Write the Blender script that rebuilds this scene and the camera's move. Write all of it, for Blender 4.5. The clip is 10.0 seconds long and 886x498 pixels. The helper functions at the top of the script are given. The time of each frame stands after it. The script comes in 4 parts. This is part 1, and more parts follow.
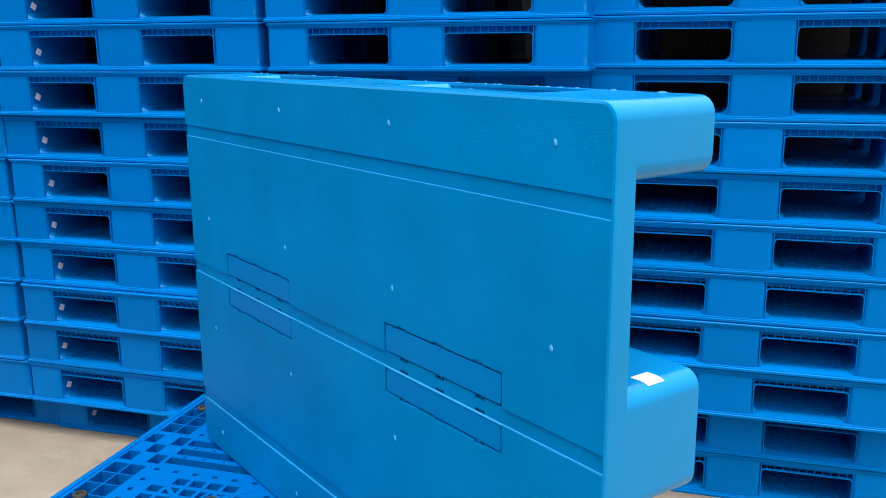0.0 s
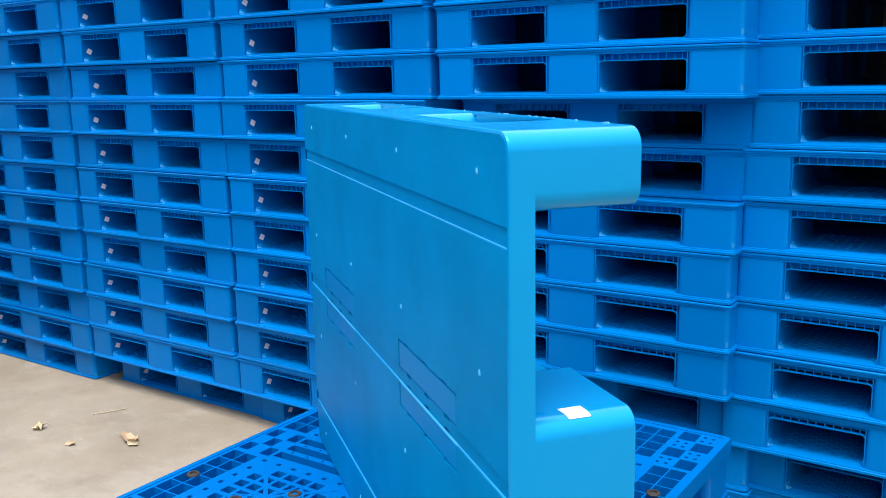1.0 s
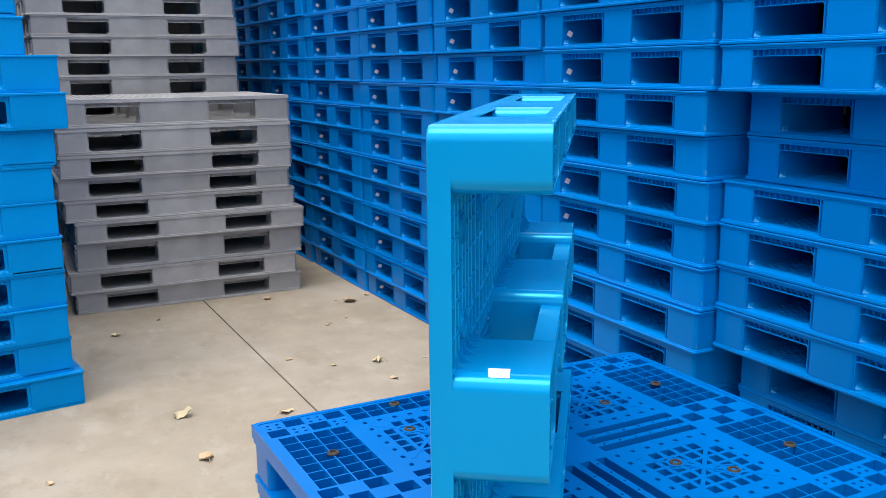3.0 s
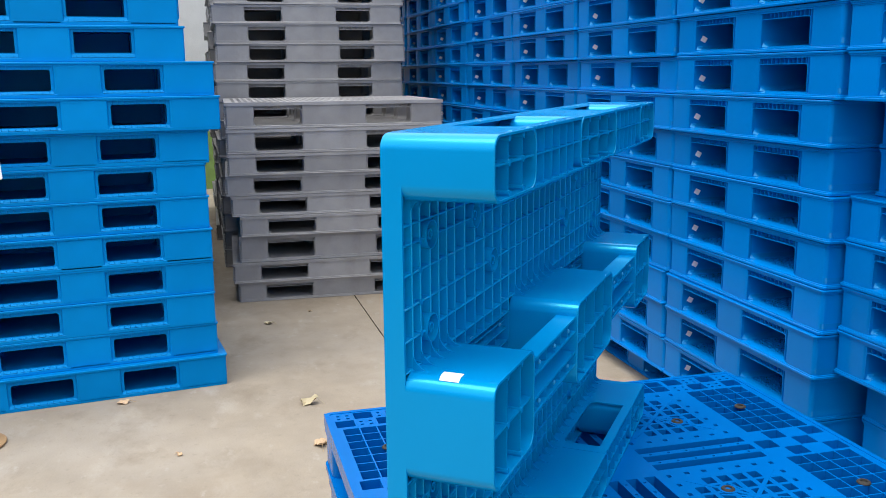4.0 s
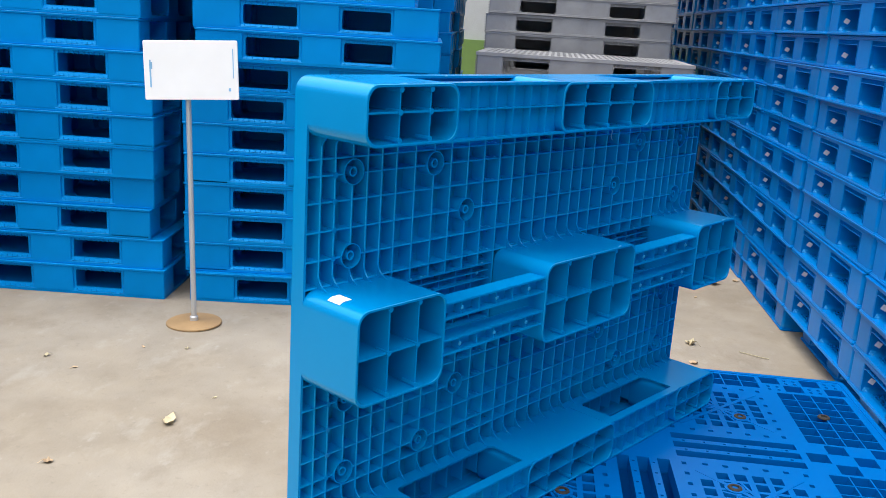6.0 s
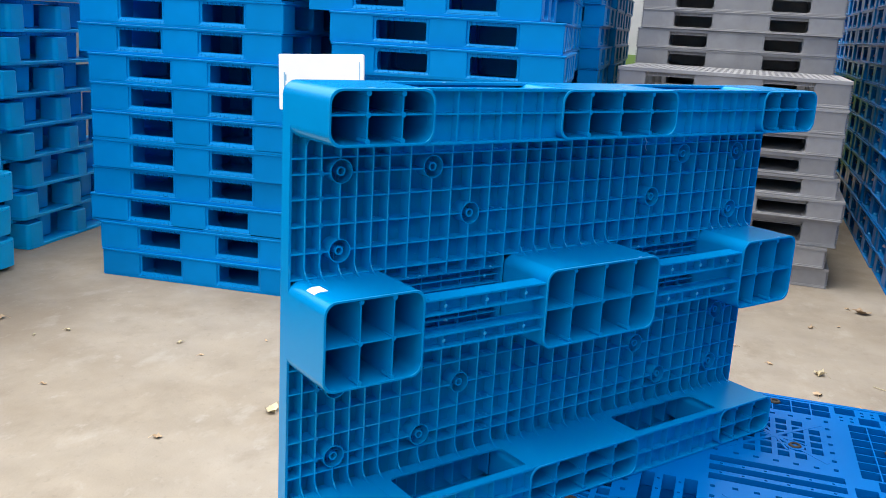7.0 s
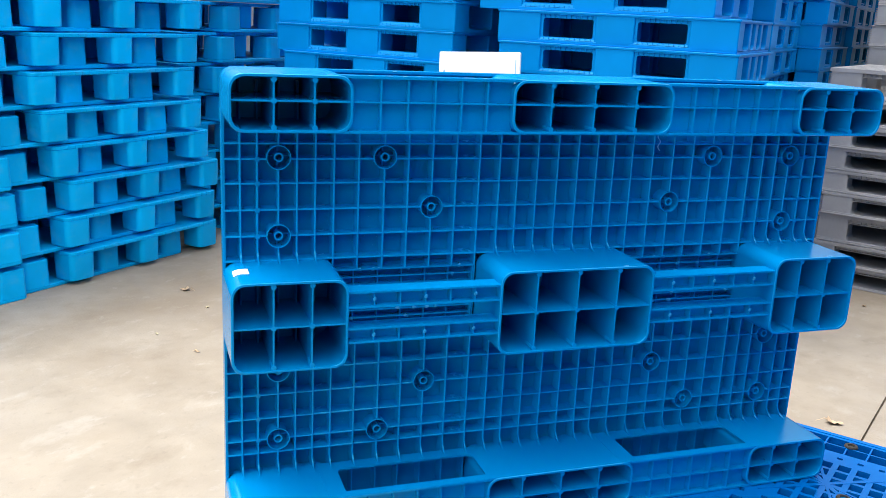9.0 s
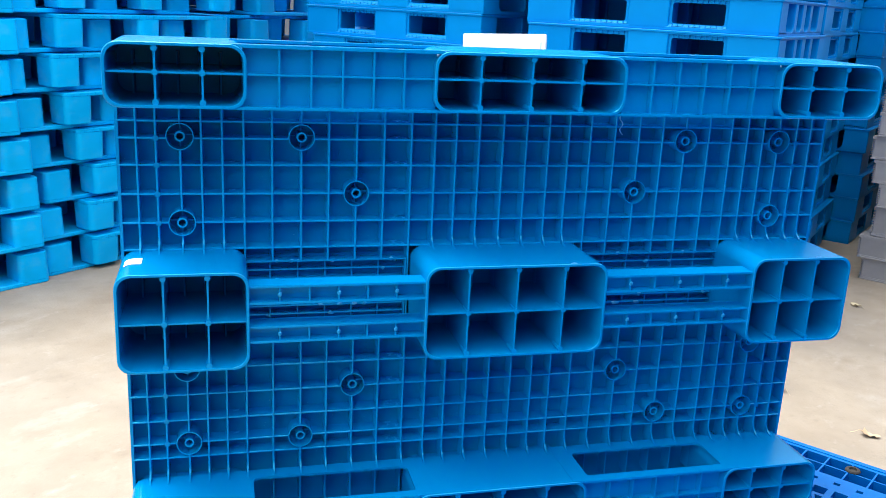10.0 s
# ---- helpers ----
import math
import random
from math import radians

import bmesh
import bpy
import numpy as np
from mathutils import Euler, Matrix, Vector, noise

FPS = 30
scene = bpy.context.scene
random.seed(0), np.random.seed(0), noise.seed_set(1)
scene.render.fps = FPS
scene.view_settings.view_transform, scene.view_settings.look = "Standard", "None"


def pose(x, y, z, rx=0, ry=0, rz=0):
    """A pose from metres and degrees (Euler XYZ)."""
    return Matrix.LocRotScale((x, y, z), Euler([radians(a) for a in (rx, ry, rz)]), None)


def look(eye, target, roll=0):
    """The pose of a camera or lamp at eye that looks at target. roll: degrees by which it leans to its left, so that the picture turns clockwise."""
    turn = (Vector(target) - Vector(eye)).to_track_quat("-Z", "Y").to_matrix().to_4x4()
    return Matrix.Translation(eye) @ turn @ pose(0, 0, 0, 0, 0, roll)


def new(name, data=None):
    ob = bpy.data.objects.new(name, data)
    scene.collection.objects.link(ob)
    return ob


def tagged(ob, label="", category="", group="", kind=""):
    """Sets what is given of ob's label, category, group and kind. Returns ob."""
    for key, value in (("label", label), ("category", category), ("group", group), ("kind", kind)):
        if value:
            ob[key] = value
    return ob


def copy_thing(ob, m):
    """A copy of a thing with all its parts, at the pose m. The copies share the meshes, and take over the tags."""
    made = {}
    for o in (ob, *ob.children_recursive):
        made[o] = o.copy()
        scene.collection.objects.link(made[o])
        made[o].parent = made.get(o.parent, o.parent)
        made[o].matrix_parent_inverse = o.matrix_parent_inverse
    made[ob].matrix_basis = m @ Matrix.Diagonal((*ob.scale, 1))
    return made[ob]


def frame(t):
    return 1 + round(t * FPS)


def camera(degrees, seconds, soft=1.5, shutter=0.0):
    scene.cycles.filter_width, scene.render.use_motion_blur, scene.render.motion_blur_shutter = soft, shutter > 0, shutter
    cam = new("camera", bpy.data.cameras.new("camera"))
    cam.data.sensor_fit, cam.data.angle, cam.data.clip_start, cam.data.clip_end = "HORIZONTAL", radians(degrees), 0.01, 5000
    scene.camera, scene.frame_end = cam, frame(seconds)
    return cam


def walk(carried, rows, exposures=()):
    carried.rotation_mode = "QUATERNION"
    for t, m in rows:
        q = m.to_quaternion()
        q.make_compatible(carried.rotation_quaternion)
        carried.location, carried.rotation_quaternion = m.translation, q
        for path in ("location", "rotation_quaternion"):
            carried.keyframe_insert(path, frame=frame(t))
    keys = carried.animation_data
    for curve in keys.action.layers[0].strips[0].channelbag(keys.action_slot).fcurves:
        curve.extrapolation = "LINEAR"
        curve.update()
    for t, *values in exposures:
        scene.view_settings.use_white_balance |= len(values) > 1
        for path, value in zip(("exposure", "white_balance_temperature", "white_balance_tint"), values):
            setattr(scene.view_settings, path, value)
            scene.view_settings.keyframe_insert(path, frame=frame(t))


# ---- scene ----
cam = camera(52.3, 10.0, 0.85)
METRES, EYE, TILT, LEAN, TURN = 3.18, 1.455, 0.0, 0.0, 16.9
ROWS = [
    (0.0, 0.0, 0.0, 0.0, -0.09, -12.74, 0.4),
    (0.5, 0.066, 0.0064, 0.0005, 9.14, -11.5, 1.23),
    (1.0, 0.1249, 0.004, 0.0006, 17.66, -10.9, 1.16),
    (1.5, 0.1802, -0.0113, 0.0013, 24.28, -11.81, 1.25),
    (2.0, 0.2319, 0.006, 0.0035, 30.83, -12.12, 1.24),
    (2.5, 0.2734, 0.0379, 0.0012, 38.62, -11.79, 0.22),
    (3.0, 0.3125, 0.0485, 0.0046, 45.77, -11.46, 0.66),
    (3.2, 0.3295, 0.0534, 0.0038, 48.63, -11.41, 0.62),
    (4.3, 0.3924, 0.147, 0.0073, 61.58, -10.99, 0.12),
    (4.5, 0.399, 0.1626, 0.0077, 63.92, -11.03, -0.33),
    (5.0, 0.4225, 0.1925, 0.0067, 70.2, -11.74, -0.82),
    (5.5, 0.4605, 0.2311, 0.0086, 75.37, -13.24, -2.34),
    (5.7, 0.4721, 0.2459, 0.0101, 76.69, -13.8, -2.83),
    (6.8, 0.4959, 0.361, 0.0117, 88.93, -14.06, -3.65),
    (7.0, 0.5053, 0.3751, 0.0126, 91.15, -13.95, -3.16),
    (7.5, 0.5221, 0.4159, 0.0144, 96.2, -14.13, -2.96),
    (8.0, 0.514, 0.4596, 0.0157, 98.4, -14.34, -2.9),
    (8.5, 0.483, 0.5089, 0.0128, 102.46, -14.48, -3.49),
    (9.0, 0.4646, 0.5398, 0.0133, 108.03, -14.63, -2.74),
    (9.5, 0.4378, 0.5725, 0.0108, 111.28, -14.82, -2.1),
    (10.0, 0.3926, 0.5931, 0.0055, 112.59, -15.54, -2.65),
]
walk(cam, [(t, pose(0, 0, EYE, TILT, LEAN, TURN) @ pose(METRES * x, METRES * y, METRES * z, 90 + pitch, roll, yaw)) for t, x, y, z, yaw, pitch, roll in ROWS],
     [(0.0, 0.26), (0.6, 0.44), (1.2, 0.46), (3.0, 0.35), (5.5, 0.24), (8.0, 0.49), (9.0, 0.64), (10.0, 0.82)])

# ---- light ----
world = bpy.data.worlds.new("overcast_sky")
scene.world = world
world.use_nodes = True
wn, wl = world.node_tree.nodes, world.node_tree.links
sky = wn.new("ShaderNodeTexSky")
sky.sky_type = "NISHITA"
sky.sun_disc = False
sky.sun_elevation, sky.sun_rotation = radians(74), radians(161)
sky.air_density, sky.dust_density, sky.ozone_density = 1.0, 6.0, 1.0
soft_sky = wn.new("ShaderNodeMix")
soft_sky.data_type = "RGBA"
soft_sky.inputs[0].default_value = 0.7
# overcast veil, three times as bright overhead as at the horizon
up = wn.new("ShaderNodeTexCoord")
height = wn.new("ShaderNodeSeparateXYZ")
wl.new(up.outputs["Generated"], height.inputs[0])
veil = wn.new("ShaderNodeMapRange")
veil.inputs[1].default_value, veil.inputs[2].default_value = 0.0, 1.0
veil.inputs[3].default_value, veil.inputs[4].default_value = 6.5, 20.0
wl.new(height.outputs[2], veil.inputs[0])
veil_colour = wn.new("ShaderNodeVectorMath")
veil_colour.operation = "SCALE"
veil_colour.inputs[0].default_value = (1.0, 1.02, 1.055)
wl.new(veil.outputs[0], veil_colour.inputs["Scale"])
wl.new(veil_colour.outputs[0], soft_sky.inputs[7])
wl.new(sky.outputs[0], soft_sky.inputs[6])
back = wn["Background"]
back.inputs[1].default_value = 0.128
wl.new(soft_sky.outputs[2], back.inputs[0])

sun = new("sun", bpy.data.lights.new("sun", "SUN"))
sun.data.energy, sun.data.angle, sun.data.color = 2.0, radians(30), (1.0, 0.97, 0.92)
sun.matrix_world = look((0.8, -2.3, 8.5), (0, 0, 0))


# ---- materials ----
def material(name, colour, rough=0.45, grain=60.0, bump=0.02, mottle=0.10, dirt=0.0, dirt_colour=(0.35, 0.33, 0.30), metal=0.0, spread=0.0, spec=0.5, shine=(1.0, 1.0, 1.0), coat=0.0, coat_ior=1.25, ior=1.5):
    """A surface with large mottling, fine grain and relief, and a little dust on it."""
    m = bpy.data.materials.new(name)
    m.use_nodes = True
    n, l = m.node_tree.nodes, m.node_tree.links
    b = n["Principled BSDF"]
    at = n.new("ShaderNodeTexCoord")
    big, fine = n.new("ShaderNodeTexNoise"), n.new("ShaderNodeTexNoise")
    big.inputs["Scale"].default_value, big.inputs["Detail"].default_value = 5.0, 5.0
    fine.inputs["Scale"].default_value, fine.inputs["Detail"].default_value = grain, 3.0
    l.new(at.outputs["Object"], big.inputs["Vector"])
    l.new(at.outputs["Object"], fine.inputs["Vector"])
    # large uneven tone
    tone = n.new("ShaderNodeMapRange")
    tone.inputs[1].default_value, tone.inputs[2].default_value = 0.3, 0.7
    tone.inputs[3].default_value, tone.inputs[4].default_value = 1 - mottle, 1 + mottle
    l.new(big.outputs["Fac"], tone.inputs[0])
    info = n.new("ShaderNodeObjectInfo")
    each = n.new("ShaderNodeMapRange")
    each.inputs[3].default_value, each.inputs[4].default_value = 1 - spread, 1 + spread
    l.new(info.outputs["Random"], each.inputs[0])
    both = n.new("ShaderNodeMath")
    both.operation = "MULTIPLY"
    l.new(tone.outputs[0], both.inputs[0])
    l.new(each.outputs[0], both.inputs[1])
    tint = n.new("ShaderNodeVectorMath")
    tint.operation = "SCALE"
    tint.inputs[0].default_value = colour
    l.new(both.outputs[0], tint.inputs["Scale"])
    # dust and scuffs
    spots = n.new("ShaderNodeMapRange")
    spots.inputs[1].default_value, spots.inputs[2].default_value = 0.52, 0.75
    spots.inputs[3].default_value, spots.inputs[4].default_value = 0.0, dirt
    worn = n.new("ShaderNodeTexNoise")
    worn.inputs["Scale"].default_value, worn.inputs["Detail"].default_value, worn.inputs["Roughness"].default_value = 11.0, 8.0, 0.7
    l.new(at.outputs["Object"], worn.inputs["Vector"])
    l.new(worn.outputs["Fac"], spots.inputs[0])
    mix = n.new("ShaderNodeMix")
    mix.data_type = "RGBA"
    l.new(spots.outputs[0], mix.inputs[0])
    l.new(tint.outputs[0], mix.inputs[6])
    mix.inputs[7].default_value = (*dirt_colour, 1)
    l.new(mix.outputs[2], b.inputs["Base Color"])
    gloss = n.new("ShaderNodeMapRange")
    gloss.inputs[1].default_value, gloss.inputs[2].default_value = 0.3, 0.7
    gloss.inputs[3].default_value, gloss.inputs[4].default_value = rough - 0.03, rough + 0.05
    l.new(worn.outputs["Fac"], gloss.inputs[0])
    l.new(gloss.outputs[0], b.inputs["Roughness"])
    rise = n.new("ShaderNodeBump")
    rise.inputs["Strength"].default_value, rise.inputs["Distance"].default_value = 0.5, bump
    l.new(fine.outputs["Fac"], rise.inputs["Height"])
    l.new(rise.outputs[0], b.inputs["Normal"])
    b.inputs["Metallic"].default_value = metal
    b.inputs["IOR"].default_value = ior
    b.inputs["Specular IOR Level"].default_value = spec
    b.inputs["Specular Tint"].default_value = (*shine, 1)
    b.inputs["Coat Weight"].default_value, b.inputs["Coat Roughness"].default_value, b.inputs["Coat IOR"].default_value = coat, 0.16, coat_ior
    return m


COOL = (0.12, 0.75, 1.0)
HERO = material("azure_plastic", (0.0, 0.238, 0.585), 0.21, 260, 0.00001, 0.025, 0.0, spec=0.85, shine=(0.12, 0.92, 1.0), ior=1.52)
# lighter copy of HERO: light caught by ribs and bosses is in the colour
HERO_RIB = material("lit_azure_plastic", (0.0, 0.295, 0.675), 0.24, 260, 0.00001, 0.05, 0.0, spec=0.85, shine=(0.12, 0.92, 1.0), ior=1.52)
HERO_EDGE = material("trimmed_plastic_flash", (0.08, 0.40, 0.72), 0.5, 90, 0.002)
SNAP = material("smooth_blue_plastic_panel", (0.0, 0.200, 0.51), 0.36, 260, 0.0001, 0.05, 0.0, spec=0.03, shine=COOL)
HERO_BURR_EDGE = material("burr_and_edge_azure_plastic", (0.0, 0.28, 0.60), 0.45, 90, 0.002)
WALL_BLUE = material("blue_plastic", (0.0, 0.172, 0.545), 0.21, 160, 0.00005, 0.03, 0.0, (0.0, 0.25, 0.55), spread=0.10, spec=0.16, shine=COOL)
FILLET = material("polished_blue_plastic", (0.0, 0.185, 0.56), 0.24, 160, 0.00005, 0.03, 0.0, spec=1.0, shine=(0.3, 0.92, 1.0), ior=1.6)
DECK_BLUE = material("royal_blue_plastic", (0.0, 0.122, 0.43), 0.22, 160, 0.00005, 0.04, 0.02, (0.0, 0.25, 0.55), spec=0.18, shine=COOL)
PALE_BLUE = material("faded_blue_plastic", (0.0, 0.220, 0.60), 0.38, 160, 0.0003, 0.06, 0.05, (0.01, 0.27, 0.52), spread=0.08, spec=0.32, shine=COOL)
TEAL = material("weathered_teal_plastic", (0.0, 0.40, 0.80), 0.42, 120, 0.001, 0.10, 0.22, (0.16, 0.36, 0.50), spread=0.14, spec=0.4, shine=COOL)
GREY = material("grey_plastic", (0.325, 0.322, 0.325), 0.5, 140, 0.001, 0.16, 0.40, (0.23, 0.215, 0.20), spread=0.14)
PAPER = material("white_paper", (0.92, 0.92, 0.915), 0.6, 300, 0.0004, 0.03)
TAPE = material("faded_tape", (0.25, 0.50, 0.75), 0.6, 200, 0.0004, 0.3)
LABEL = material("pale_label", (0.95, 0.94, 0.95), 0.5, 300, 0.0004, 0.03)
BRASS = material("rusty_rivet_metal", (0.040, 0.038, 0.034), 0.6, 200, 0.001, 0.3, 0.5, (0.062, 0.044, 0.028), spec=0.2)
STEEL = material("brushed_steel", (0.52, 0.53, 0.54), 0.38, 300, 0.0005, 0.1, 0.1, metal=0.35)
RUST = material("rusted_iron", (0.34, 0.215, 0.10), 0.7, 120, 0.002, 0.25, 0.3, (0.2, 0.1, 0.05))
LEAF = material("dry_leaf", (0.52, 0.37, 0.23), 0.7, 150, 0.002, 0.3, 0.2, (0.2, 0.12, 0.07), spread=0.3)
LEAF_PALE = material("yellowed_leaf", (0.56, 0.48, 0.31), 0.7, 150, 0.002, 0.25, 0.2, (0.3, 0.2, 0.1), spread=0.2)
WHITE_WALL = material("white_plaster", (0.62, 0.63, 0.62), 0.8, 60, 0.004, 0.05, 0.1)
SOUTH_WALL = material("grey_plaster", (0.24, 0.25, 0.26), 0.85, 60, 0.004, 0.10, 0.2, (0.15, 0.14, 0.13))
DARK_WALL = material("dark_gap_backing", (0.05, 0.05, 0.055), 0.8, 60, 0.004, 0.1)
GREEN_WALL = material("green_paint", (0.22, 0.36, 0.10), 0.7, 60, 0.004, 0.1, 0.1)


def concrete():
    m = material("concrete", (0.305, 0.258, 0.197), 0.75, 90, 0.003, 0.10)
    n, l = m.node_tree.nodes, m.node_tree.links
    b = n["Principled BSDF"]
    at = n["Texture Coordinate"]
    old = b.inputs["Base Color"].links[0].from_socket
    # stains and scuffs: size, reach, colour, strength, and how far they are drawn out along x
    layers = ((0.9, 0.45, 0.75, (0.42, 0.385, 0.335), 0.45, 1.0), (0.55, 0.50, 0.68, (0.215, 0.165, 0.11), 0.75, 1.0), (3.2, 0.55, 0.72, (0.19, 0.15, 0.105), 0.55, 0.7),
              (5.0, 0.57, 0.70, (0.46, 0.425, 0.37), 0.32, 0.5), (14.0, 0.60, 0.72, (0.47, 0.44, 0.39), 0.30, 0.6), (26.0, 0.58, 0.75, (0.17, 0.14, 0.11), 0.35, 1.0), (70.0, 0.66, 0.74, (0.14, 0.11, 0.08), 0.5, 1.0))
    for k, (scale, low, high, colour, amount, drawn) in enumerate(layers):
        stretch = n.new("ShaderNodeMapping")
        stretch.inputs["Location"].default_value = (3.7 * k, 1.9 * k, 0)
        stretch.inputs["Rotation"].default_value = (0, 0, 0.5 * k)
        stretch.inputs["Scale"].default_value = (drawn, 1, 1)
        l.new(at.outputs["Object"], stretch.inputs["Vector"])
        noise_node = n.new("ShaderNodeTexNoise")
        noise_node.inputs["Scale"].default_value, noise_node.inputs["Detail"].default_value, noise_node.inputs["Roughness"].default_value = scale, 8.0, 0.65
        l.new(stretch.outputs["Vector"], noise_node.inputs["Vector"])
        ramp = n.new("ShaderNodeMapRange")
        ramp.inputs[1].default_value, ramp.inputs[2].default_value, ramp.inputs[4].default_value = low, high, amount
        l.new(noise_node.outputs["Fac"], ramp.inputs[0])
        mix = n.new("ShaderNodeMix")
        mix.data_type = "RGBA"
        l.new(ramp.outputs[0], mix.inputs[0])
        l.new(old, mix.inputs[6])
        mix.inputs[7].default_value = (*colour, 1)
        old = mix.outputs[2]
    l.new(old, b.inputs["Base Color"])
    return m


CONCRETE = concrete()


def pebbled():
    """The deck face of the subject: leathery relief, cloudy gloss, pale specks."""
    m = material("pebbled_azure_plastic", (0.0, 0.215, 0.50), 0.40, 420, 0.0010, 0.12, 0.10, (0.0, 0.29, 0.58), spec=0.015, shine=COOL)
    n, l = m.node_tree.nodes, m.node_tree.links
    b, at = n["Principled BSDF"], n["Texture Coordinate"]
    old = b.inputs["Base Color"].links[0].from_socket
    cell = n.new("ShaderNodeTexVoronoi")
    cell.inputs["Scale"].default_value = 150.0
    l.new(at.outputs["Object"], cell.inputs["Vector"])
    patch = n.new("ShaderNodeTexNoise")
    patch.inputs["Scale"].default_value, patch.inputs["Detail"].default_value = 3.5, 3.0
    l.new(at.outputs["Object"], patch.inputs["Vector"])
    size = n.new("ShaderNodeMapRange")
    size.inputs[1].default_value, size.inputs[2].default_value = 0.47, 0.66
    size.inputs[3].default_value, size.inputs[4].default_value = 0.04, 0.13
    l.new(patch.outputs["Fac"], size.inputs[0])
    speck = n.new("ShaderNodeMath")
    speck.operation = "LESS_THAN"
    l.new(cell.outputs["Distance"], speck.inputs[0])
    l.new(size.outputs[0], speck.inputs[1])
    soft = n.new("ShaderNodeMath")
    soft.operation = "MULTIPLY"
    soft.inputs[1].default_value = 0.30
    l.new(speck.outputs[0], soft.inputs[0])
    mix = n.new("ShaderNodeMix")
    mix.data_type = "RGBA"
    l.new(soft.outputs[0], mix.inputs[0])
    l.new(old, mix.inputs[6])
    mix.inputs[7].default_value = (0.25, 0.55, 0.75, 1)
    l.new(mix.outputs[2], b.inputs["Base Color"])
    return m


HERO_DECK = pebbled()


# ---- mesh tools ----
def rrect(x0, y0, x1, y1, r, n=3, corners=None):
    """Points of a rectangle with rounded corners; corners: a radius for each of them."""
    if r <= 0:
        return [(x0, y0), (x1, y0), (x1, y1), (x0, y1)]
    r = min(r, (x1 - x0) * 0.499, (y1 - y0) * 0.499)
    out = []
    p, q, u, v = corners or (r, r, r, r)
    for cx, cy, a, r in ((x1 - p, y0 + p, -90, p), (x1 - q, y1 - q, 0, q), (x0 + u, y1 - u, 90, u), (x0 + v, y0 + v, 180, v)):
        for k in range(n + 1):
            t = radians(a + 90 * k / n)
            out.append((cx + r * math.cos(t), cy + r * math.sin(t)))
    return out


AXES = {"z": lambda a, b, h: (a, b, h), "y": lambda a, b, h: (a, h, b), "x": lambda a, b, h: (h, a, b)}


def loft(bm, rings, closed=True):
    """Joins rings of equal length into a skin; closed: caps at both ends."""
    vs = [[bm.verts.new(p) for p in ring] for ring in rings]
    for lo, hi in zip(vs, vs[1:]):
        for i in range(len(lo)):
            j = (i + 1) % len(lo)
            bm.faces.new((lo[i], lo[j], hi[j], hi[i]))
    if closed:
        bm.faces.new(vs[0][::-1])
        bm.faces.new(vs[-1])
    return vs


def bar(bm, x0, y0, z0, x1, y1, z1, r=0.0, axis="z", c=0.0, n=3):
    """A bar along an axis, its section rounded by r, its ends chamfered by c."""
    put = AXES[axis]
    a0, b0, h0, a1, b1, h1 = {"z": (x0, y0, z0, x1, y1, z1), "y": (x0, z0, y0, x1, z1, y1), "x": (y0, z0, x0, y1, z1, x1)}[axis]
    outer = rrect(a0, b0, a1, b1, r, n)
    if c > 0:
        inner = rrect(a0 + c, b0 + c, a1 - c, b1 - c, max(r - c, 0.0005) if r > 0 else 0, n)
        rings = [(inner, h0), (outer, h0 + c), (outer, h1 - c), (inner, h1)]
    else:
        rings = [(outer, h0), (outer, h1)]
    loft(bm, [[put(a, b, h) for a, b in ring] for ring, h in rings])


def tube(bm, outer, inner, h0, h1, axis):
    """A hollow sleeve between two outlines with as many points each, open at both ends."""
    put = AXES[axis]
    rings = [[put(a, b, h) for a, b in ring] for ring, h in ((outer, h0), (outer, h1), (inner, h1), (inner, h0), (outer, h0))]
    vs = [[bm.verts.new(p) for p in ring] for ring in rings[:4]]
    vs.append(vs[0])
    for lo, hi in zip(vs, vs[1:]):
        for i in range(len(lo)):
            j = (i + 1) % len(lo)
            bm.faces.new((lo[i], lo[j], hi[j], hi[i]))


def cells(bm, xs, ys, span, put=lambda a, b, h: (a, b, h)):
    """A sheet of cells: span(x, y) at a cell's middle gives its lower and upper height, or None for a hole."""
    made = {}

    def v(i, j, h):
        key = (i, j, round(h, 5))
        if key not in made:
            made[key] = bm.verts.new(put(xs[i], ys[j], h))
        return made[key]

    nx, ny = len(xs) - 1, len(ys) - 1
    grid = [[span((xs[i] + xs[i + 1]) / 2, (ys[j] + ys[j + 1]) / 2) for j in range(ny)] for i in range(nx)]

    def wall(p, q, lo, hi):
        if hi - lo > 1e-6:
            a = (v(*p, lo), v(*q, lo), v(*q, hi), v(*p, hi))
            if len(set(a)) == 4:
                try:
                    bm.faces.new(a)
                except ValueError:
                    pass

    def edge(one, two, p, q):
        if one == two:
            return
        if one is None or two is None:
            lo, hi = one or two
            wall(p, q, lo, hi)
            return
        wall(p, q, min(one[1], two[1]), max(one[1], two[1]))
        wall(p, q, min(one[0], two[0]), max(one[0], two[0]))

    for i in range(nx):
        for j in range(ny):
            g = grid[i][j]
            if g:
                bm.faces.new((v(i, j, g[1]), v(i + 1, j, g[1]), v(i + 1, j + 1, g[1]), v(i, j + 1, g[1])))
                bm.faces.new((v(i, j, g[0]), v(i, j + 1, g[0]), v(i + 1, j + 1, g[0]), v(i + 1, j, g[0])))
            edge(g, grid[i + 1][j] if i + 1 < nx else None, (i + 1, j), (i + 1, j + 1))
            edge(g, grid[i][j + 1] if j + 1 < ny else None, (i, j + 1), (i + 1, j + 1))
            if i == 0:
                edge(g, None, (0, j), (0, j + 1))
            if j == 0:
                edge(g, None, (i, 0), (i + 1, 0))


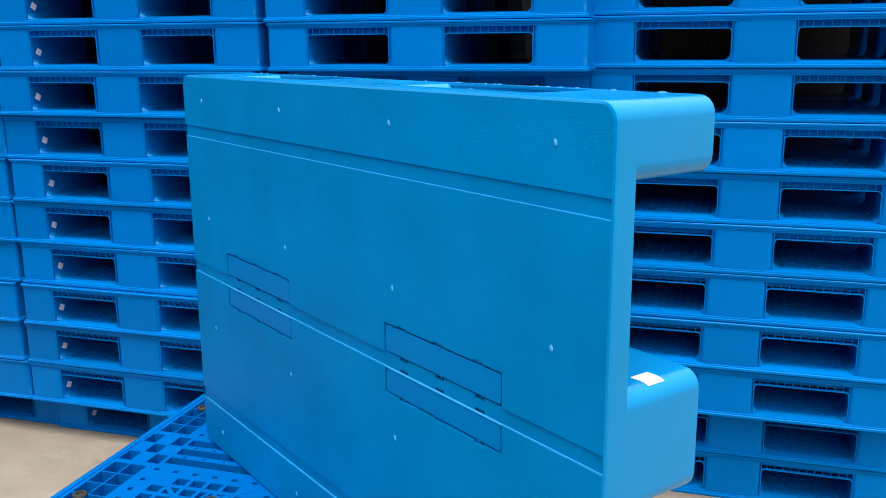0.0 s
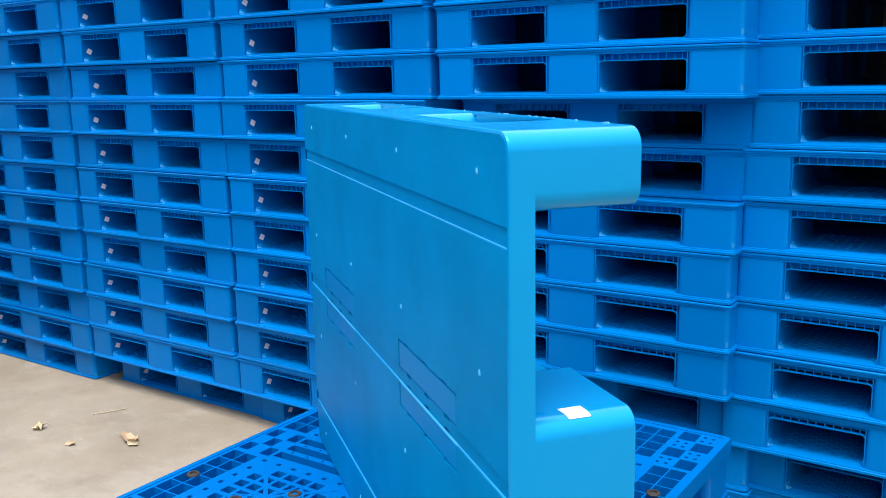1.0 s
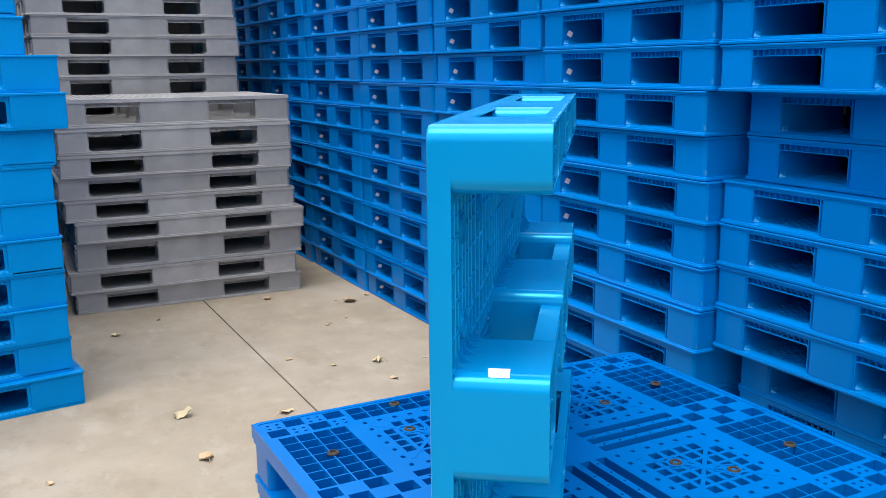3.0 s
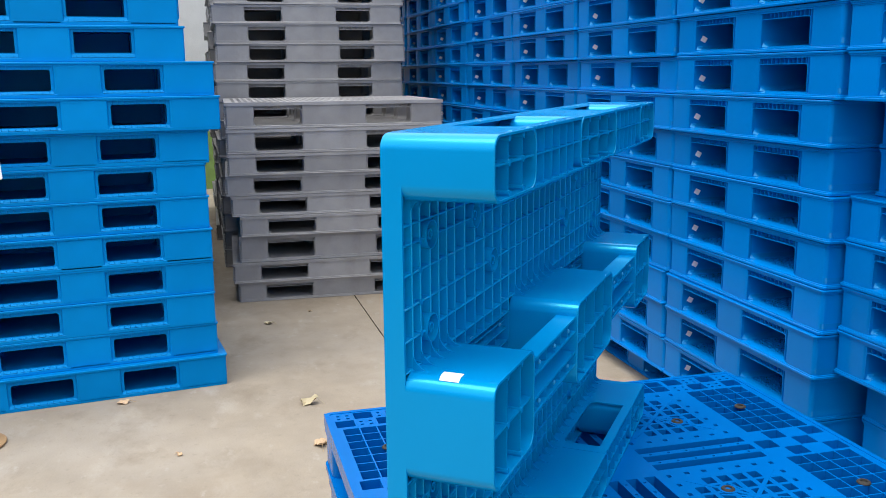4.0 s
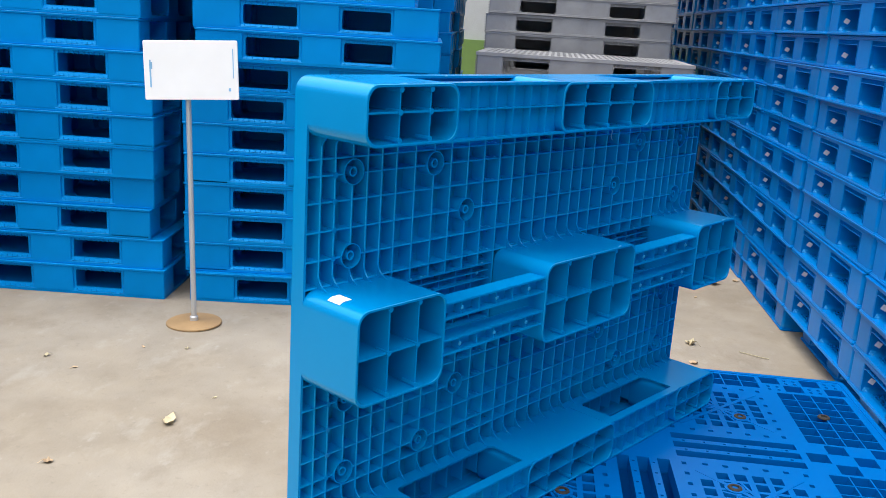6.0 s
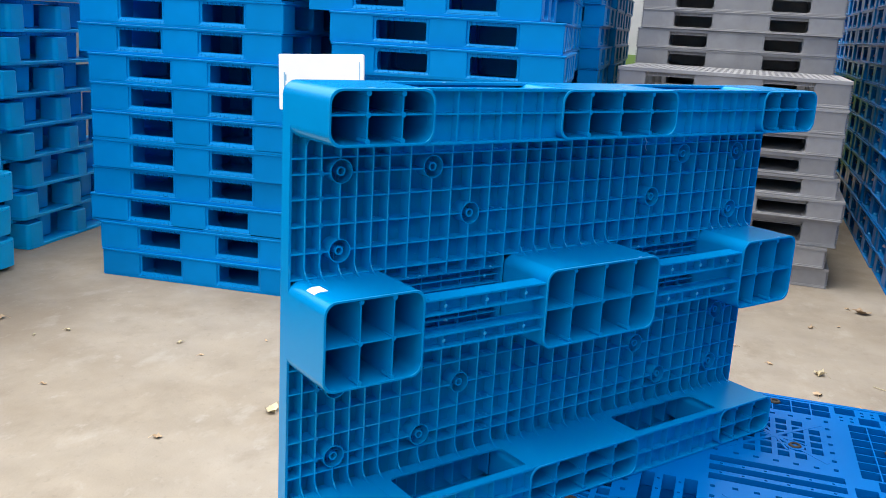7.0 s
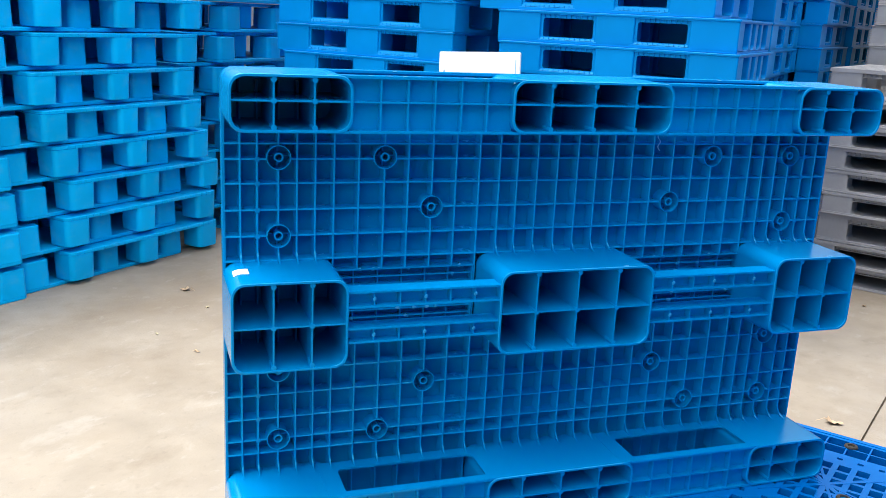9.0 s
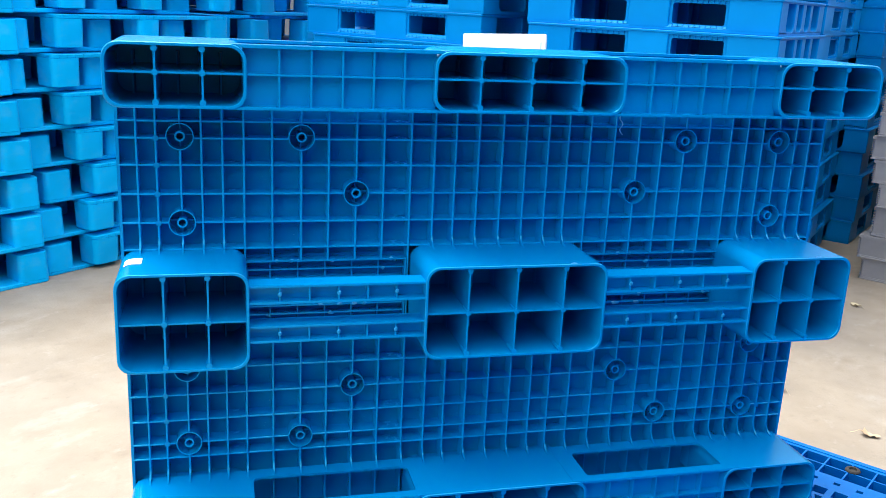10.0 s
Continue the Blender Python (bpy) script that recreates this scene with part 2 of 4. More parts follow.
def even_normals(me):
    """Corner normals weighted by face area, so that broad faces stay flat and only their bevels turn."""
    n = len(me.polygons)
    normals, areas = np.empty(n * 3), np.empty(n)
    me.polygons.foreach_get("normal", normals)
    me.polygons.foreach_get("area", areas)
    normals = normals.reshape(n, 3)
    if np.abs(normals).max(axis=1).min() > 0.9999:
        return
    weighted = (normals * areas[:, None]).tolist()
    normals = normals.tolist()
    round_vertex = [[] for _ in me.vertices]
    for f in me.polygons:
        for v in f.vertices:
            round_vertex[v].append(f.index)
    out, limit = [], math.cos(radians(32))
    for f in me.polygons:
        a, b, c = normals[f.index]
        for v in f.vertices:
            x = y = z = 0.0
            for k in round_vertex[v]:
                p, q, r = normals[k]
                if a * p + b * q + c * r > limit:
                    x, y, z = x + weighted[k][0], y + weighted[k][1], z + weighted[k][2]
            size = math.sqrt(x * x + y * y + z * z)
            out.append((x / size, y / size, z / size) if size > 1e-12 else (a, b, c))
    me.normals_split_custom_set(out)


def mesh_of(name, bm, mat):
    bmesh.ops.recalc_face_normals(bm, faces=bm.faces)
    me = bpy.data.meshes.new(name)
    bm.to_mesh(me)
    bm.free()
    me.materials.append(mat)
    me.shade_smooth()
    me.set_sharp_from_angle(angle=radians(32))
    even_normals(me)
    return me


def hang(name, me, parent=None, at=(0, 0, 0), turn=0.0, label=""):
    """An object on a mesh that others may share."""
    ob = new(name, me)
    ob.matrix_basis = pose(*at, 0, 0, turn)
    ob.parent = parent
    return tagged(ob, label)


def part(name, bm, mat, parent, label=""):
    return hang(name, mesh_of(name, bm, mat), parent, label=label)


def thing(name, label, category, group=""):
    return tagged(new(name), label, category, group)


def between(pairs, x):
    return any(a < x < b for a, b in pairs)


# ---- ground and far wall ----
def ground():
    bm = bmesh.new()
    xs = [-400, -40, -9.5, -4, 0, 6, 40, 400]
    ys = [-400, -40, -8, 0, 1.6365, 1.6450, 4, 12, 40, 400]
    cells(bm, xs, ys, lambda x, y: (-0.3, -0.02) if 1.6365 < y < 1.6450 and -9.5 < x < 6 else (-0.3, 0.0))
    tagged(part("ground", bm, CONCRETE, None), "worn beige concrete yard with a straight joint and dust", "ground", kind="structure")


ground()


def far_wall():
    bm = bmesh.new()
    bar(bm, -11.4, -14, 0, -11.2, 16, 7.5)
    w = tagged(part("wall_west", bm, WHITE_WALL, None), "white plastered yard wall behind the stacks", "wall", kind="structure")
    bm = bmesh.new()
    bar(bm, -11.197, -14, 0, -11.16, 16, 1.25, 0.004, "y")
    part("painted_dado", bm, GREEN_WALL, w, "green painted lower band")
    # added backing, its near-black colour standing in for shade between the stacks
    bm = bmesh.new()
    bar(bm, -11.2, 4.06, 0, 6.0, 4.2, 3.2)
    tagged(part("wall_north", bm, DARK_WALL, None), "plain near-black wall added close behind the long row of stacks to darken the gaps", "wall", kind="structure")
    # added wall that cuts off skylight from low in the south
    bm = bmesh.new()
    bar(bm, -11.2, -4.7, 0, 7.2, -4.5, 3.2)
    tagged(part("wall_south", bm, SOUTH_WALL, None), "plain grey wall added behind the footed pallets to block the low southern sky", "wall", kind="structure")


far_wall()


# ---- stacked pallets ----
def comb(bm, x0, x1, z0, z1, y, count, depth=0.012):
    """Small upright ribs between two deck edges, over a thin strip."""
    for k in range(count):
        x = x0 + (k + 0.5) * (x1 - x0) / count
        bar(bm, x - 0.0011, y, z0, x + 0.0011, y + depth, z1)


def box_pallet(name, label, w, d, h, xb, yb, mat, group, lip=0.006, base=0.022, deck=0.020, style="comb", sticker=False, corner=0.014, corner_ribs=False, top_holes=False, webs=False, fillet=None):
    """A pallet of two decks on nine blocks; its front is the plane y = 0."""
    p = thing(name, label, "pallet", group)
    # lower deck, its edge stepping out in a lip
    bm = bmesh.new()
    if style == "comb" and not corner_ribs:
        # the deck between the blocks is pierced by staggered slots
        edge = [(0.003, 0.0), (0.0, 0.002), (0.0, 0.0085), (0.0028, 0.0105), (0.0030, 0.0135), (0.006, 0.0150), (0.022, base - 0.001), (0.030, base)]
        loft(bm, [[(a, b, z) for a, b in rrect(i, i, w - i, d - i, 0.014 if i < 0.02 else 0.001)] for i, z in edge], closed=False)
        xs, ys = [0.029, w - 0.029], [0.029, d - 0.029]
        for (_, x0), (x1, _) in zip(xb, xb[1:]):
            step = (x1 - x0 - 0.02) / 20
            xs += [x0 + 0.01 + k * step for k in range(21)]
        ys += [0.042 + k * 0.008 for k in range(33)]
        xs, ys = sorted(round(v, 5) for v in xs), sorted(round(v, 5) for v in ys)

        def pierced(x, y):
            for (_, x0), (x1, _) in zip(xb, xb[1:]):
                if x0 + 0.01 < x < x1 - 0.01 and 0.042 < y < 0.29:
                    i, j = int((x - x0 - 0.01) / (x1 - x0 - 0.02) * 20), int((y - 0.042) / 0.008)
                    if j % 2 == 0 and (i + j // 2 * 2) % 4 != 3:
                        return None
            return (0.001, base)

        cells(bm, xs, ys, pierced)
    elif style != "comb":
        bar(bm, lip, lip, 0.0, w - lip, d - lip, base, 0.012, "z", 0.0015)
    else:
        bar(bm, 0, 0, 0.0, w, d, base * 0.55, 0.012, "z", 0.002)
        bar(bm, lip * 0.4, lip * 0.4, base * 0.55, w - lip * 0.4, d - lip * 0.4, base, 0.012, "z", 0.0015)
    part("bottom_deck", bm, mat, p)
    # upper deck with a double lip
    bm = bmesh.new()
    edge = [(lip, h - deck), (lip, h - deck * 0.72), (lip * 0.55, h - deck * 0.66), (lip * 0.5, h - deck * 0.42), (lip * 0.1, h - deck * 0.36), (lip * 0.1, h - 0.0035), (lip * 0.1 + 0.002, h - 0.0015)]
    if style != "comb":
        edge = [(lip, h - deck), (lip, h - 0.0115), (0.0005, h - 0.0095), (0.0, h - 0.0025), (0.0015, h - 0.0006)]
    loft(bm, [[(a, b, z) for a, b in rrect(i, i, w - i, d - i, 0.014)] for i, z in edge])
    if not top_holes:
        part("top_deck", bm, mat, p)
    else:
        bm.free()
        bm = bmesh.new()
        holes = [(x, y) for x in np.arange(0.05, w - 0.06, 0.040) for y in np.arange(0.05, d - 0.06, 0.075)]
        xs = sorted({0, w, *[round(v, 4) for x, _ in holes for v in (x, x + 0.022)]})
        ys = sorted({0, d, *[round(v, 4) for _, y in holes for v in (y, y + 0.05)]})
        hx, hy = sorted({x for x, _ in holes}), sorted({y for _, y in holes})
        cells(bm, xs, ys, lambda x, y: None if any(a < x < a + 0.022 for a in hx) and any(a < y < a + 0.05 for a in hy) else (h - deck, h - 0.0015))
        part("top_deck", bm, mat, p)
    # nine blocks, the foot of each flaring into the lower deck
    for x0, x1 in xb:
        for y0, y1 in yb:
            bm = bmesh.new()
            a0, a1 = x0 + (lip if x0 == 0 else 0), x1 - (lip if x1 == w else 0)
            b0, b1 = y0 + (lip if y0 == 0 else 0), y1 - (lip if y1 == d else 0)
            rings = []
            for grow, z in ((0.026, base * 0.55), (0.026, base - 0.001), (0.015, base + 0.003), (0.007, base + 0.009), (0.0022, base + 0.016), (0.0, base + 0.024), (0.0, h - deck + 0.001)):
                g0, g1 = (0 if x0 == 0 else grow), (0 if x1 == w else grow)
                q0, q1 = (0 if y0 == 0 else grow), (0 if y1 == d else grow)
                right, left = (corner if x1 == w else corner + grow * 1.2), (corner if x0 == 0 else corner + grow * 1.2)
                rings.append([(a, b, z) for a, b in rrect(a0 - g0, b0 - q0, a1 + g1, b1 + q1, corner, corners=(right, right, left, left))])
            loft(bm, rings)
            block = part("block", bm, mat, p)
            if fillet:
                block.data.materials.append(fillet)
                for f in block.data.polygons:
                    if base - 0.001 < f.center.z < base + 0.015 and abs(f.normal.z) < 0.98 and abs(f.normal.x) > 0.35:
                        f.material_index = 1
            if corner_ribs and y0 == 0 and (x0 == 0 or x1 == w):
                # short ribs one over the other along the corner, on a common back
                at, out = (a0 + 0.002, -1) if x0 == 0 else (a1 - 0.002, 1)
                z, step = base + 0.004, (h - base - deck - 0.008) / 8
                teeth = [(at - out * 0.006, z)]
                for k in range(8):
                    teeth += [(at, z + k * step), (at + out * 0.011, z + k * step), (at + out * 0.011, z + k * step + 0.005), (at, z + k * step + 0.005)]
                teeth.append((at - out * 0.006, z + 8 * step))
                bm = bmesh.new()
                loft(bm, [[(a, b, c) for a, c in teeth] for b in (b0 + 0.005, b0 + 0.05)])
                part("corner_comb", bm, mat, p)
    for (_, x0), (x1, _) in zip(xb, xb[1:]):
        if style == "comb":
            bm = bmesh.new()
            low = h - deck - 0.021
            edge = [(x0 - 0.002, h - deck), (x0 - 0.002, base), (x0 + 0.0005, base), (x0 + 0.0012, low - 0.010), (x0 + 0.004, low - 0.003), (x0 + 0.010, low), (x1 - 0.010, low), (x1 - 0.004, low - 0.003), (x1 - 0.0012, low - 0.010), (x1 - 0.0005, base), (x1 + 0.002, base), (x1 + 0.002, h - deck)]
            inner = [(x0 + 0.0005, h - deck), (x0 - 0.001, base + 0.001), (x0 - 0.0005, base + 0.001), (x0 - 0.0006, low - 0.008), (x0 + 0.002, low), (x0 + 0.011, low + 0.0025), (x1 - 0.011, low + 0.0025), (x1 - 0.002, low), (x1 + 0.0006, low - 0.008), (x1 + 0.0005, base + 0.001), (x1 + 0.001, base + 0.001), (x1 - 0.0005, h - deck)]
            tube(bm, edge, inner, lip + 0.0005, lip + 0.012, "y")
            comb(bm, x0 + 0.004, x1 - 0.004, low + 0.001, h - deck + 0.001, lip + 0.006, 11)
            bar(bm, x0, lip + 0.034, low + 0.001, x1, lip + 0.037, h - deck + 0.001)
            part("rib_strip", bm, mat, p)
        else:
            # recessed frame round a hand hole, with nibs over and under it
            bm = bmesh.new()
            r = 0.011 if style == "round" else 0.004
            m0, m1 = (0.017, 0.014) if style == "round" else (0.012, 0.022)
            tube(bm, rrect(x0 - 0.001, base - 0.001, x1 + 0.001, h - deck + 0.001, 0.0005), rrect(x0 + 0.012, base + m1, x1 - 0.012, h - deck - m0, r), lip + 0.010, lip + 0.020, "y")
            # a sill that slopes out under the hole
            loft(bm, [[(x, lip + 0.012, base + m1 - 0.0005), (x, lip + 0.0015, base + 0.002), (x, lip + 0.012, base + 0.001)] for x in (x0 + 0.001, x1 - 0.001)])
            comb(bm, x0 + 0.006, x1 - 0.006, h - deck - 0.014, h - deck + 0.001, lip + 0.002, 10, 0.009)
            comb(bm, x0 + 0.006, x1 - 0.006, base - 0.001, base + 0.011, lip + 0.001, 10, 0.010)
            part("window_frame", bm, mat, p)
    if webs:
        bm = bmesh.new()
        bar(bm, 0.03, d * 0.48, base - 0.001, w - 0.03, d * 0.52, h - deck + 0.001)
        part("inner_web", bm, mat, p)
        bm = bmesh.new()
        bar(bm, w * 0.49, 0.05, base - 0.001, w * 0.53, d - 0.05, h - deck + 0.001)
        part("inner_web", bm, mat, p)
    if sticker:
        bm = bmesh.new()
        x1, y, z = xb[0][1] + 0.0026, 0.043, 0.064
        loft(bm, [[(x, y - 0.0165, z - 0.004), (x, y + 0.005, z - 0.015), (x, y + 0.0165, z + 0.004), (x, y - 0.005, z + 0.015)] for x in (x1, x1 + 0.0006)])
        part("sticker", bm, LABEL, p, "small pale square sticker")
    return p


XB = [(0, 0.147), (0.417, 0.594), (0.864, 1.03)]
YB = [(0, 0.31), (0.50, 0.70), (0.89, 1.20)]
wall_proto = box_pallet("plastic_pallet", "bright blue plastic pallet with a pale sticker, in a tall stack", 1.03, 1.2, 0.155, XB, YB, WALL_BLUE, "blue pallets of the long wall", sticker=True, corner=0.016, fillet=FILLET)
plain_proto = box_pallet("plastic_pallet", "bright blue plastic pallet with ribbed openings, in a tall stack", 1.03, 1.2, 0.1525, XB, YB, WALL_BLUE, "blue pallets of the long wall", corner=0.016, fillet=FILLET)
window_proto = box_pallet("plastic_pallet", "pale blue plastic pallet with rounded hand holes, in a stack", 1.2, 1.0, 0.1535, [(0, 0.235), (0.518, 0.712), (0.972, 1.2)], [(0, 0.14), (0.30, 0.36), (0.46, 0.54), (0.64, 0.70), (0.86, 1.0)], PALE_BLUE, "pale blue pallets of the sign stack", style="round", corner=0.008, webs=True, base=0.016, deck=0.016)
slot_proto = box_pallet("plastic_pallet", "pale blue plastic pallet with square openings, in a stack", 1.2, 1.0, 0.155, [(0, 0.24), (0.51, 0.72), (0.98, 1.2)], [(0, 0.16), (0.42, 0.58), (0.84, 1.0)], PALE_BLUE, "pale blue pallets of the open stack", style="square", corner=0.008, webs=True, base=0.016, deck=0.016)
grey_proto = box_pallet("plastic_pallet", "weathered grey plastic pallet in a leaning stack", 1.417, 1.1, 0.1435, [(0, 0.18), (0.485, 0.90), (1.20, 1.417)], [(0, 0.16), (0.48, 0.62), (0.94, 1.1)], GREY, "grey pallets", corner=0.01, corner_ribs=True, base=0.018, top_holes=True)
grey_small = box_pallet("plastic_pallet", "grey plastic pallet of a taller stack standing behind", 1.44, 1.1, 0.142, [(0, 0.244), (0.52, 0.929), (1.195, 1.44)], [(0, 0.16), (0.48, 0.62), (0.94, 1.1)], GREY, "grey pallets", corner=0.01, corner_ribs=True, base=0.018, webs=True)
grey_far = box_pallet("plastic_pallet", "grey plastic pallet in a far stack beside the long wall", 1.44, 1.1, 0.142, [(0, 0.244), (0.52, 0.929), (1.195, 1.44)], [(0, 0.16), (0.94, 1.1)], GREY, "grey pallets", corner=0.01, corner_ribs=True, base=0.018)
used = set()


def place(proto, m):
    """The first one laid is the pallet as built, the others are copies."""
    if proto.name in used:
        return copy_thing(proto, m @ Matrix.Diagonal([1 / v for v in (*proto.scale, 1)]))
    used.add(proto.name)
    proto.matrix_basis = m
    return proto


rng = random.Random(7)


def jitter(a):
    return rng.uniform(-a, a)


# the long wall, column by column
for k in range(9):
    x0 = -2.452 - 1.045 * k
    z = 0.0
    for row in range((15, 15, 15, 18, 20, 20, 20, 20, 20)[k]):
        tall = 0.137 if row == 0 else 0.155
        y = 2.652 + (0.085 if row == 0 and k in (0, 1) else 0.0)
        m = pose(x0 + jitter(0.016) + ((0.03, 0.085, 0.0, 0.0, 0.0, 0.0, 0.0, 0.0, 0.0)[k] if row == 0 else 0), y + jitter(0.010), z, 0, 0, jitter(0.35))
        place(wall_proto, m @ Matrix.Diagonal((1, 1, tall / 0.155, 1)))
        z += tall
z = 0.0
for row in range(15):
    tall = 0.158 if row < 3 else (0.1500 if row < 7 else 0.1515)
    y, x0 = (2.80, -1.38) if row < 3 else ((2.715, -1.422) if row < 7 else ((2.785, -1.385) if row < 9 else (2.645, -1.398)))
    place(plain_proto, pose(x0 + jitter(0.006), y + jitter(0.004), z, 0, 0, jitter(0.25)) @ Matrix.Diagonal((1, 1, tall / 0.1525, 1)))
    z += tall
z = 0.0
for row in range(15):
    tall = 0.156 if row < 3 else 0.1527
    y, x0 = (2.85, -0.40) if row < 2 else (2.78, -0.428 + 0.006 * (row - 3))
    place(plain_proto, pose(x0 + jitter(0.006), y + jitter(0.006), z, 0, 0, jitter(0.25)) @ Matrix.Diagonal((1, 1, tall / 0.1525, 1)))
    z += tall

# stack behind the sign, with rounded hand holes
for row in range(21):
    shift = (0.0, -0.03, -0.035, -0.03, -0.03, -0.035, -0.04, -0.02, 0.035, 0.02, -0.10, -0.12, -0.10)[min(row, 12)]
    back = (0.0, 0.03, 0.03, 0.03, 0.025, 0.03, 0.03, 0.03, 0.0, 0.01, 0.03, 0.03, 0.03)[min(row, 12)]
    m = pose(-3.10, -0.425, 0.1535 * row, 0, 0, 97.3) @ pose(shift, back, 0, 0, 0, jitter(0.4))
    place(window_proto if row < 10 else slot_proto, m)
# open stack beside it
for row in range(21):
    shift = (0.0, -0.01, -0.07, -0.055, -0.045, -0.04, -0.045, -0.05, -0.11, -0.10, -0.11, -0.1, -0.1)[min(row, 12)]
    m = pose(-2.995, -1.735, 0.156 * row, 0, 0, 94.3) @ pose(shift, jitter(0.012), 0, 0, 0, jitter(0.4)) @ Matrix.Diagonal((1, 1, 0.156 / 0.155, 1))
    place(slot_proto, m)
# two more stacks further back
for row in range(19):
    place(slot_proto, pose(-4.30, -0.55, 0.155 * row, 0, 0, 183.0) @ pose(jitter(0.03), jitter(0.02), 0, 0, 0, jitter(0.5)))
    place(window_proto, pose(-4.42, 0.61, 0.1535 * row, 0, 0, 187.3) @ pose(jitter(0.03), jitter(0.02), 0, 0, 0, jitter(0.5)))
for x, y in ((-5.68, 0.60), (-6.95, 0.55), (-8.20, 0.46)):
    for row in range(14):
        place(slot_proto, pose(x, y, 0.155 * row, 0, 0, 184.0) @ pose(jitter(0.02), jitter(0.015), 0, 0, 0, jitter(0.5)))

# grey stack of nine, and a taller one behind it
z = 0.0
for row in range(9):
    tall = (0.128, 0.136, 0.173, 0.133, 0.133, 0.132, 0.137, 0.159, 0.170)[row]
    shift = (0.03, 0.0, 0.05, 0.06, 0.01, -0.02, 0.0, 0.0, 0.0)[row]
    place(grey_proto, pose(-4.86, 0.852, z, 0, 0, 88.7) @ pose(shift, jitter(0.02), 0, 0, 0, jitter(0.5)) @ Matrix.Diagonal((1, 1, tall / 0.1435, 1)))
    z += tall
for row in range(21):
    place(grey_small, pose(-6.03, 0.83, 0.142 * row, 0, 0, 90) @ pose(jitter(0.012), jitter(0.012), 0, 0, 0, jitter(0.4)))
# two more grey stacks close behind, built plainer
for x in (-7.24, -8.46):
    for row in range(21):
        place(grey_far, pose(x, 0.81, 0.142 * row, 0, 0, 90) @ pose(jitter(0.03), jitter(0.02), 0, 0, 0, jitter(0.6)))


# ---- nested footed pallets ----
def footed_pallet():
    p = thing("footed_pallet", "weathered teal plastic pallet with nine feet, nested in a pile", "pallet", "footed pallets")
    w, d = 1.09, 1.0
    bm = bmesh.new()
    bar(bm, 0, 0, 0.139, w, d, 0.160, 0.03, "z", 0.004)
    for k in range(24):
        x = 0.04 + k * (w - 0.08) / 23
        bar(bm, x - 0.002, -0.003, 0.141, x + 0.002, 0.02, 0.158)
    part("deck", bm, TEAL, p)
    for x0, x1 in ((0, 0.158), (0.475, 0.615), (0.932, 1.09)):
        for y0, y1 in ((0, 0.16), (0.42, 0.58), (0.84, 1.0)):
            bm = bmesh.new()
            rings = []
            for inset, z in ((0.008, 0.0), (0.003, 0.004), (0.002, 0.05), (0.0, 0.140)):
                rings.append([(a, b, z) for a, b in rrect(x0 + inset, y0 + inset, x1 - inset, y1 - inset, 0.030, 5)])
            loft(bm, rings)
            bar(bm, x0 + 0.05, y0 + 0.0025, 0.030, x1 - 0.05, y0 + 0.02, 0.075, 0.006, "y", 0.001)
            part("foot", bm, TEAL, p)
    return p


foot_proto = footed_pallet()
SHIFTS = (0.0, -0.02, 0.03, -0.05, -0.12, -0.19, -0.14, -0.10, -0.12, -0.10)
for sx, sy, angle, side, lean, set_up, set_down in ((-1.765, -2.115, 184.5, -0.235, 1.0, 0.07, 0.0), (-0.16, -2.06, 181.0, 0.235, 0.5, 0.0, 0.05), (-2.95, -2.40, 186.0, 0.235, 0.9, 0.0, 0.09)):
    for k in range(10):
        z = 0.188 * k
        dx, dy = SHIFTS[k] * lean + jitter(0.012), jitter(0.012)
        # one lies feet up, the next feet down between its feet
        place(foot_proto, pose(sx, sy, z + 0.160, 0, 0, angle) @ pose(side + dx + jitter(0.02), set_up + dy, 0, 180, 0, jitter(0.8)) @ pose(0.0, -1.0, 0))
        place(foot_proto, pose(sx, sy, z + 0.0245, 0, 0, angle) @ pose(dx, set_down + dy, 0.0, 0, 0, jitter(0.8)))


# ---- the pallet pile that carries the subject ----
RIVETS = [(0.26, 0.12), (0.73, 0.12), (0.26, 1.072), (0.73, 1.072), (0.047, 0.371), (0.94, 0.371), (0.047, 0.823), (0.94, 0.823)]


def grid_holes(a0, a1, b0, b1, na, nb, rib):
    out = []
    for i in range(na):
        for j in range(nb):
            x0, x1 = a0 + i * (a1 - a0) / na, a0 + (i + 1) * (a1 - a0) / na
            y0, y1 = b0 + j * (b1 - b0) / nb, b0 + (j + 1) * (b1 - b0) / nb
            out.append((x0 + rib / 2, y0 + rib / 2, x1 - rib / 2, y1 - rib / 2))
    return out


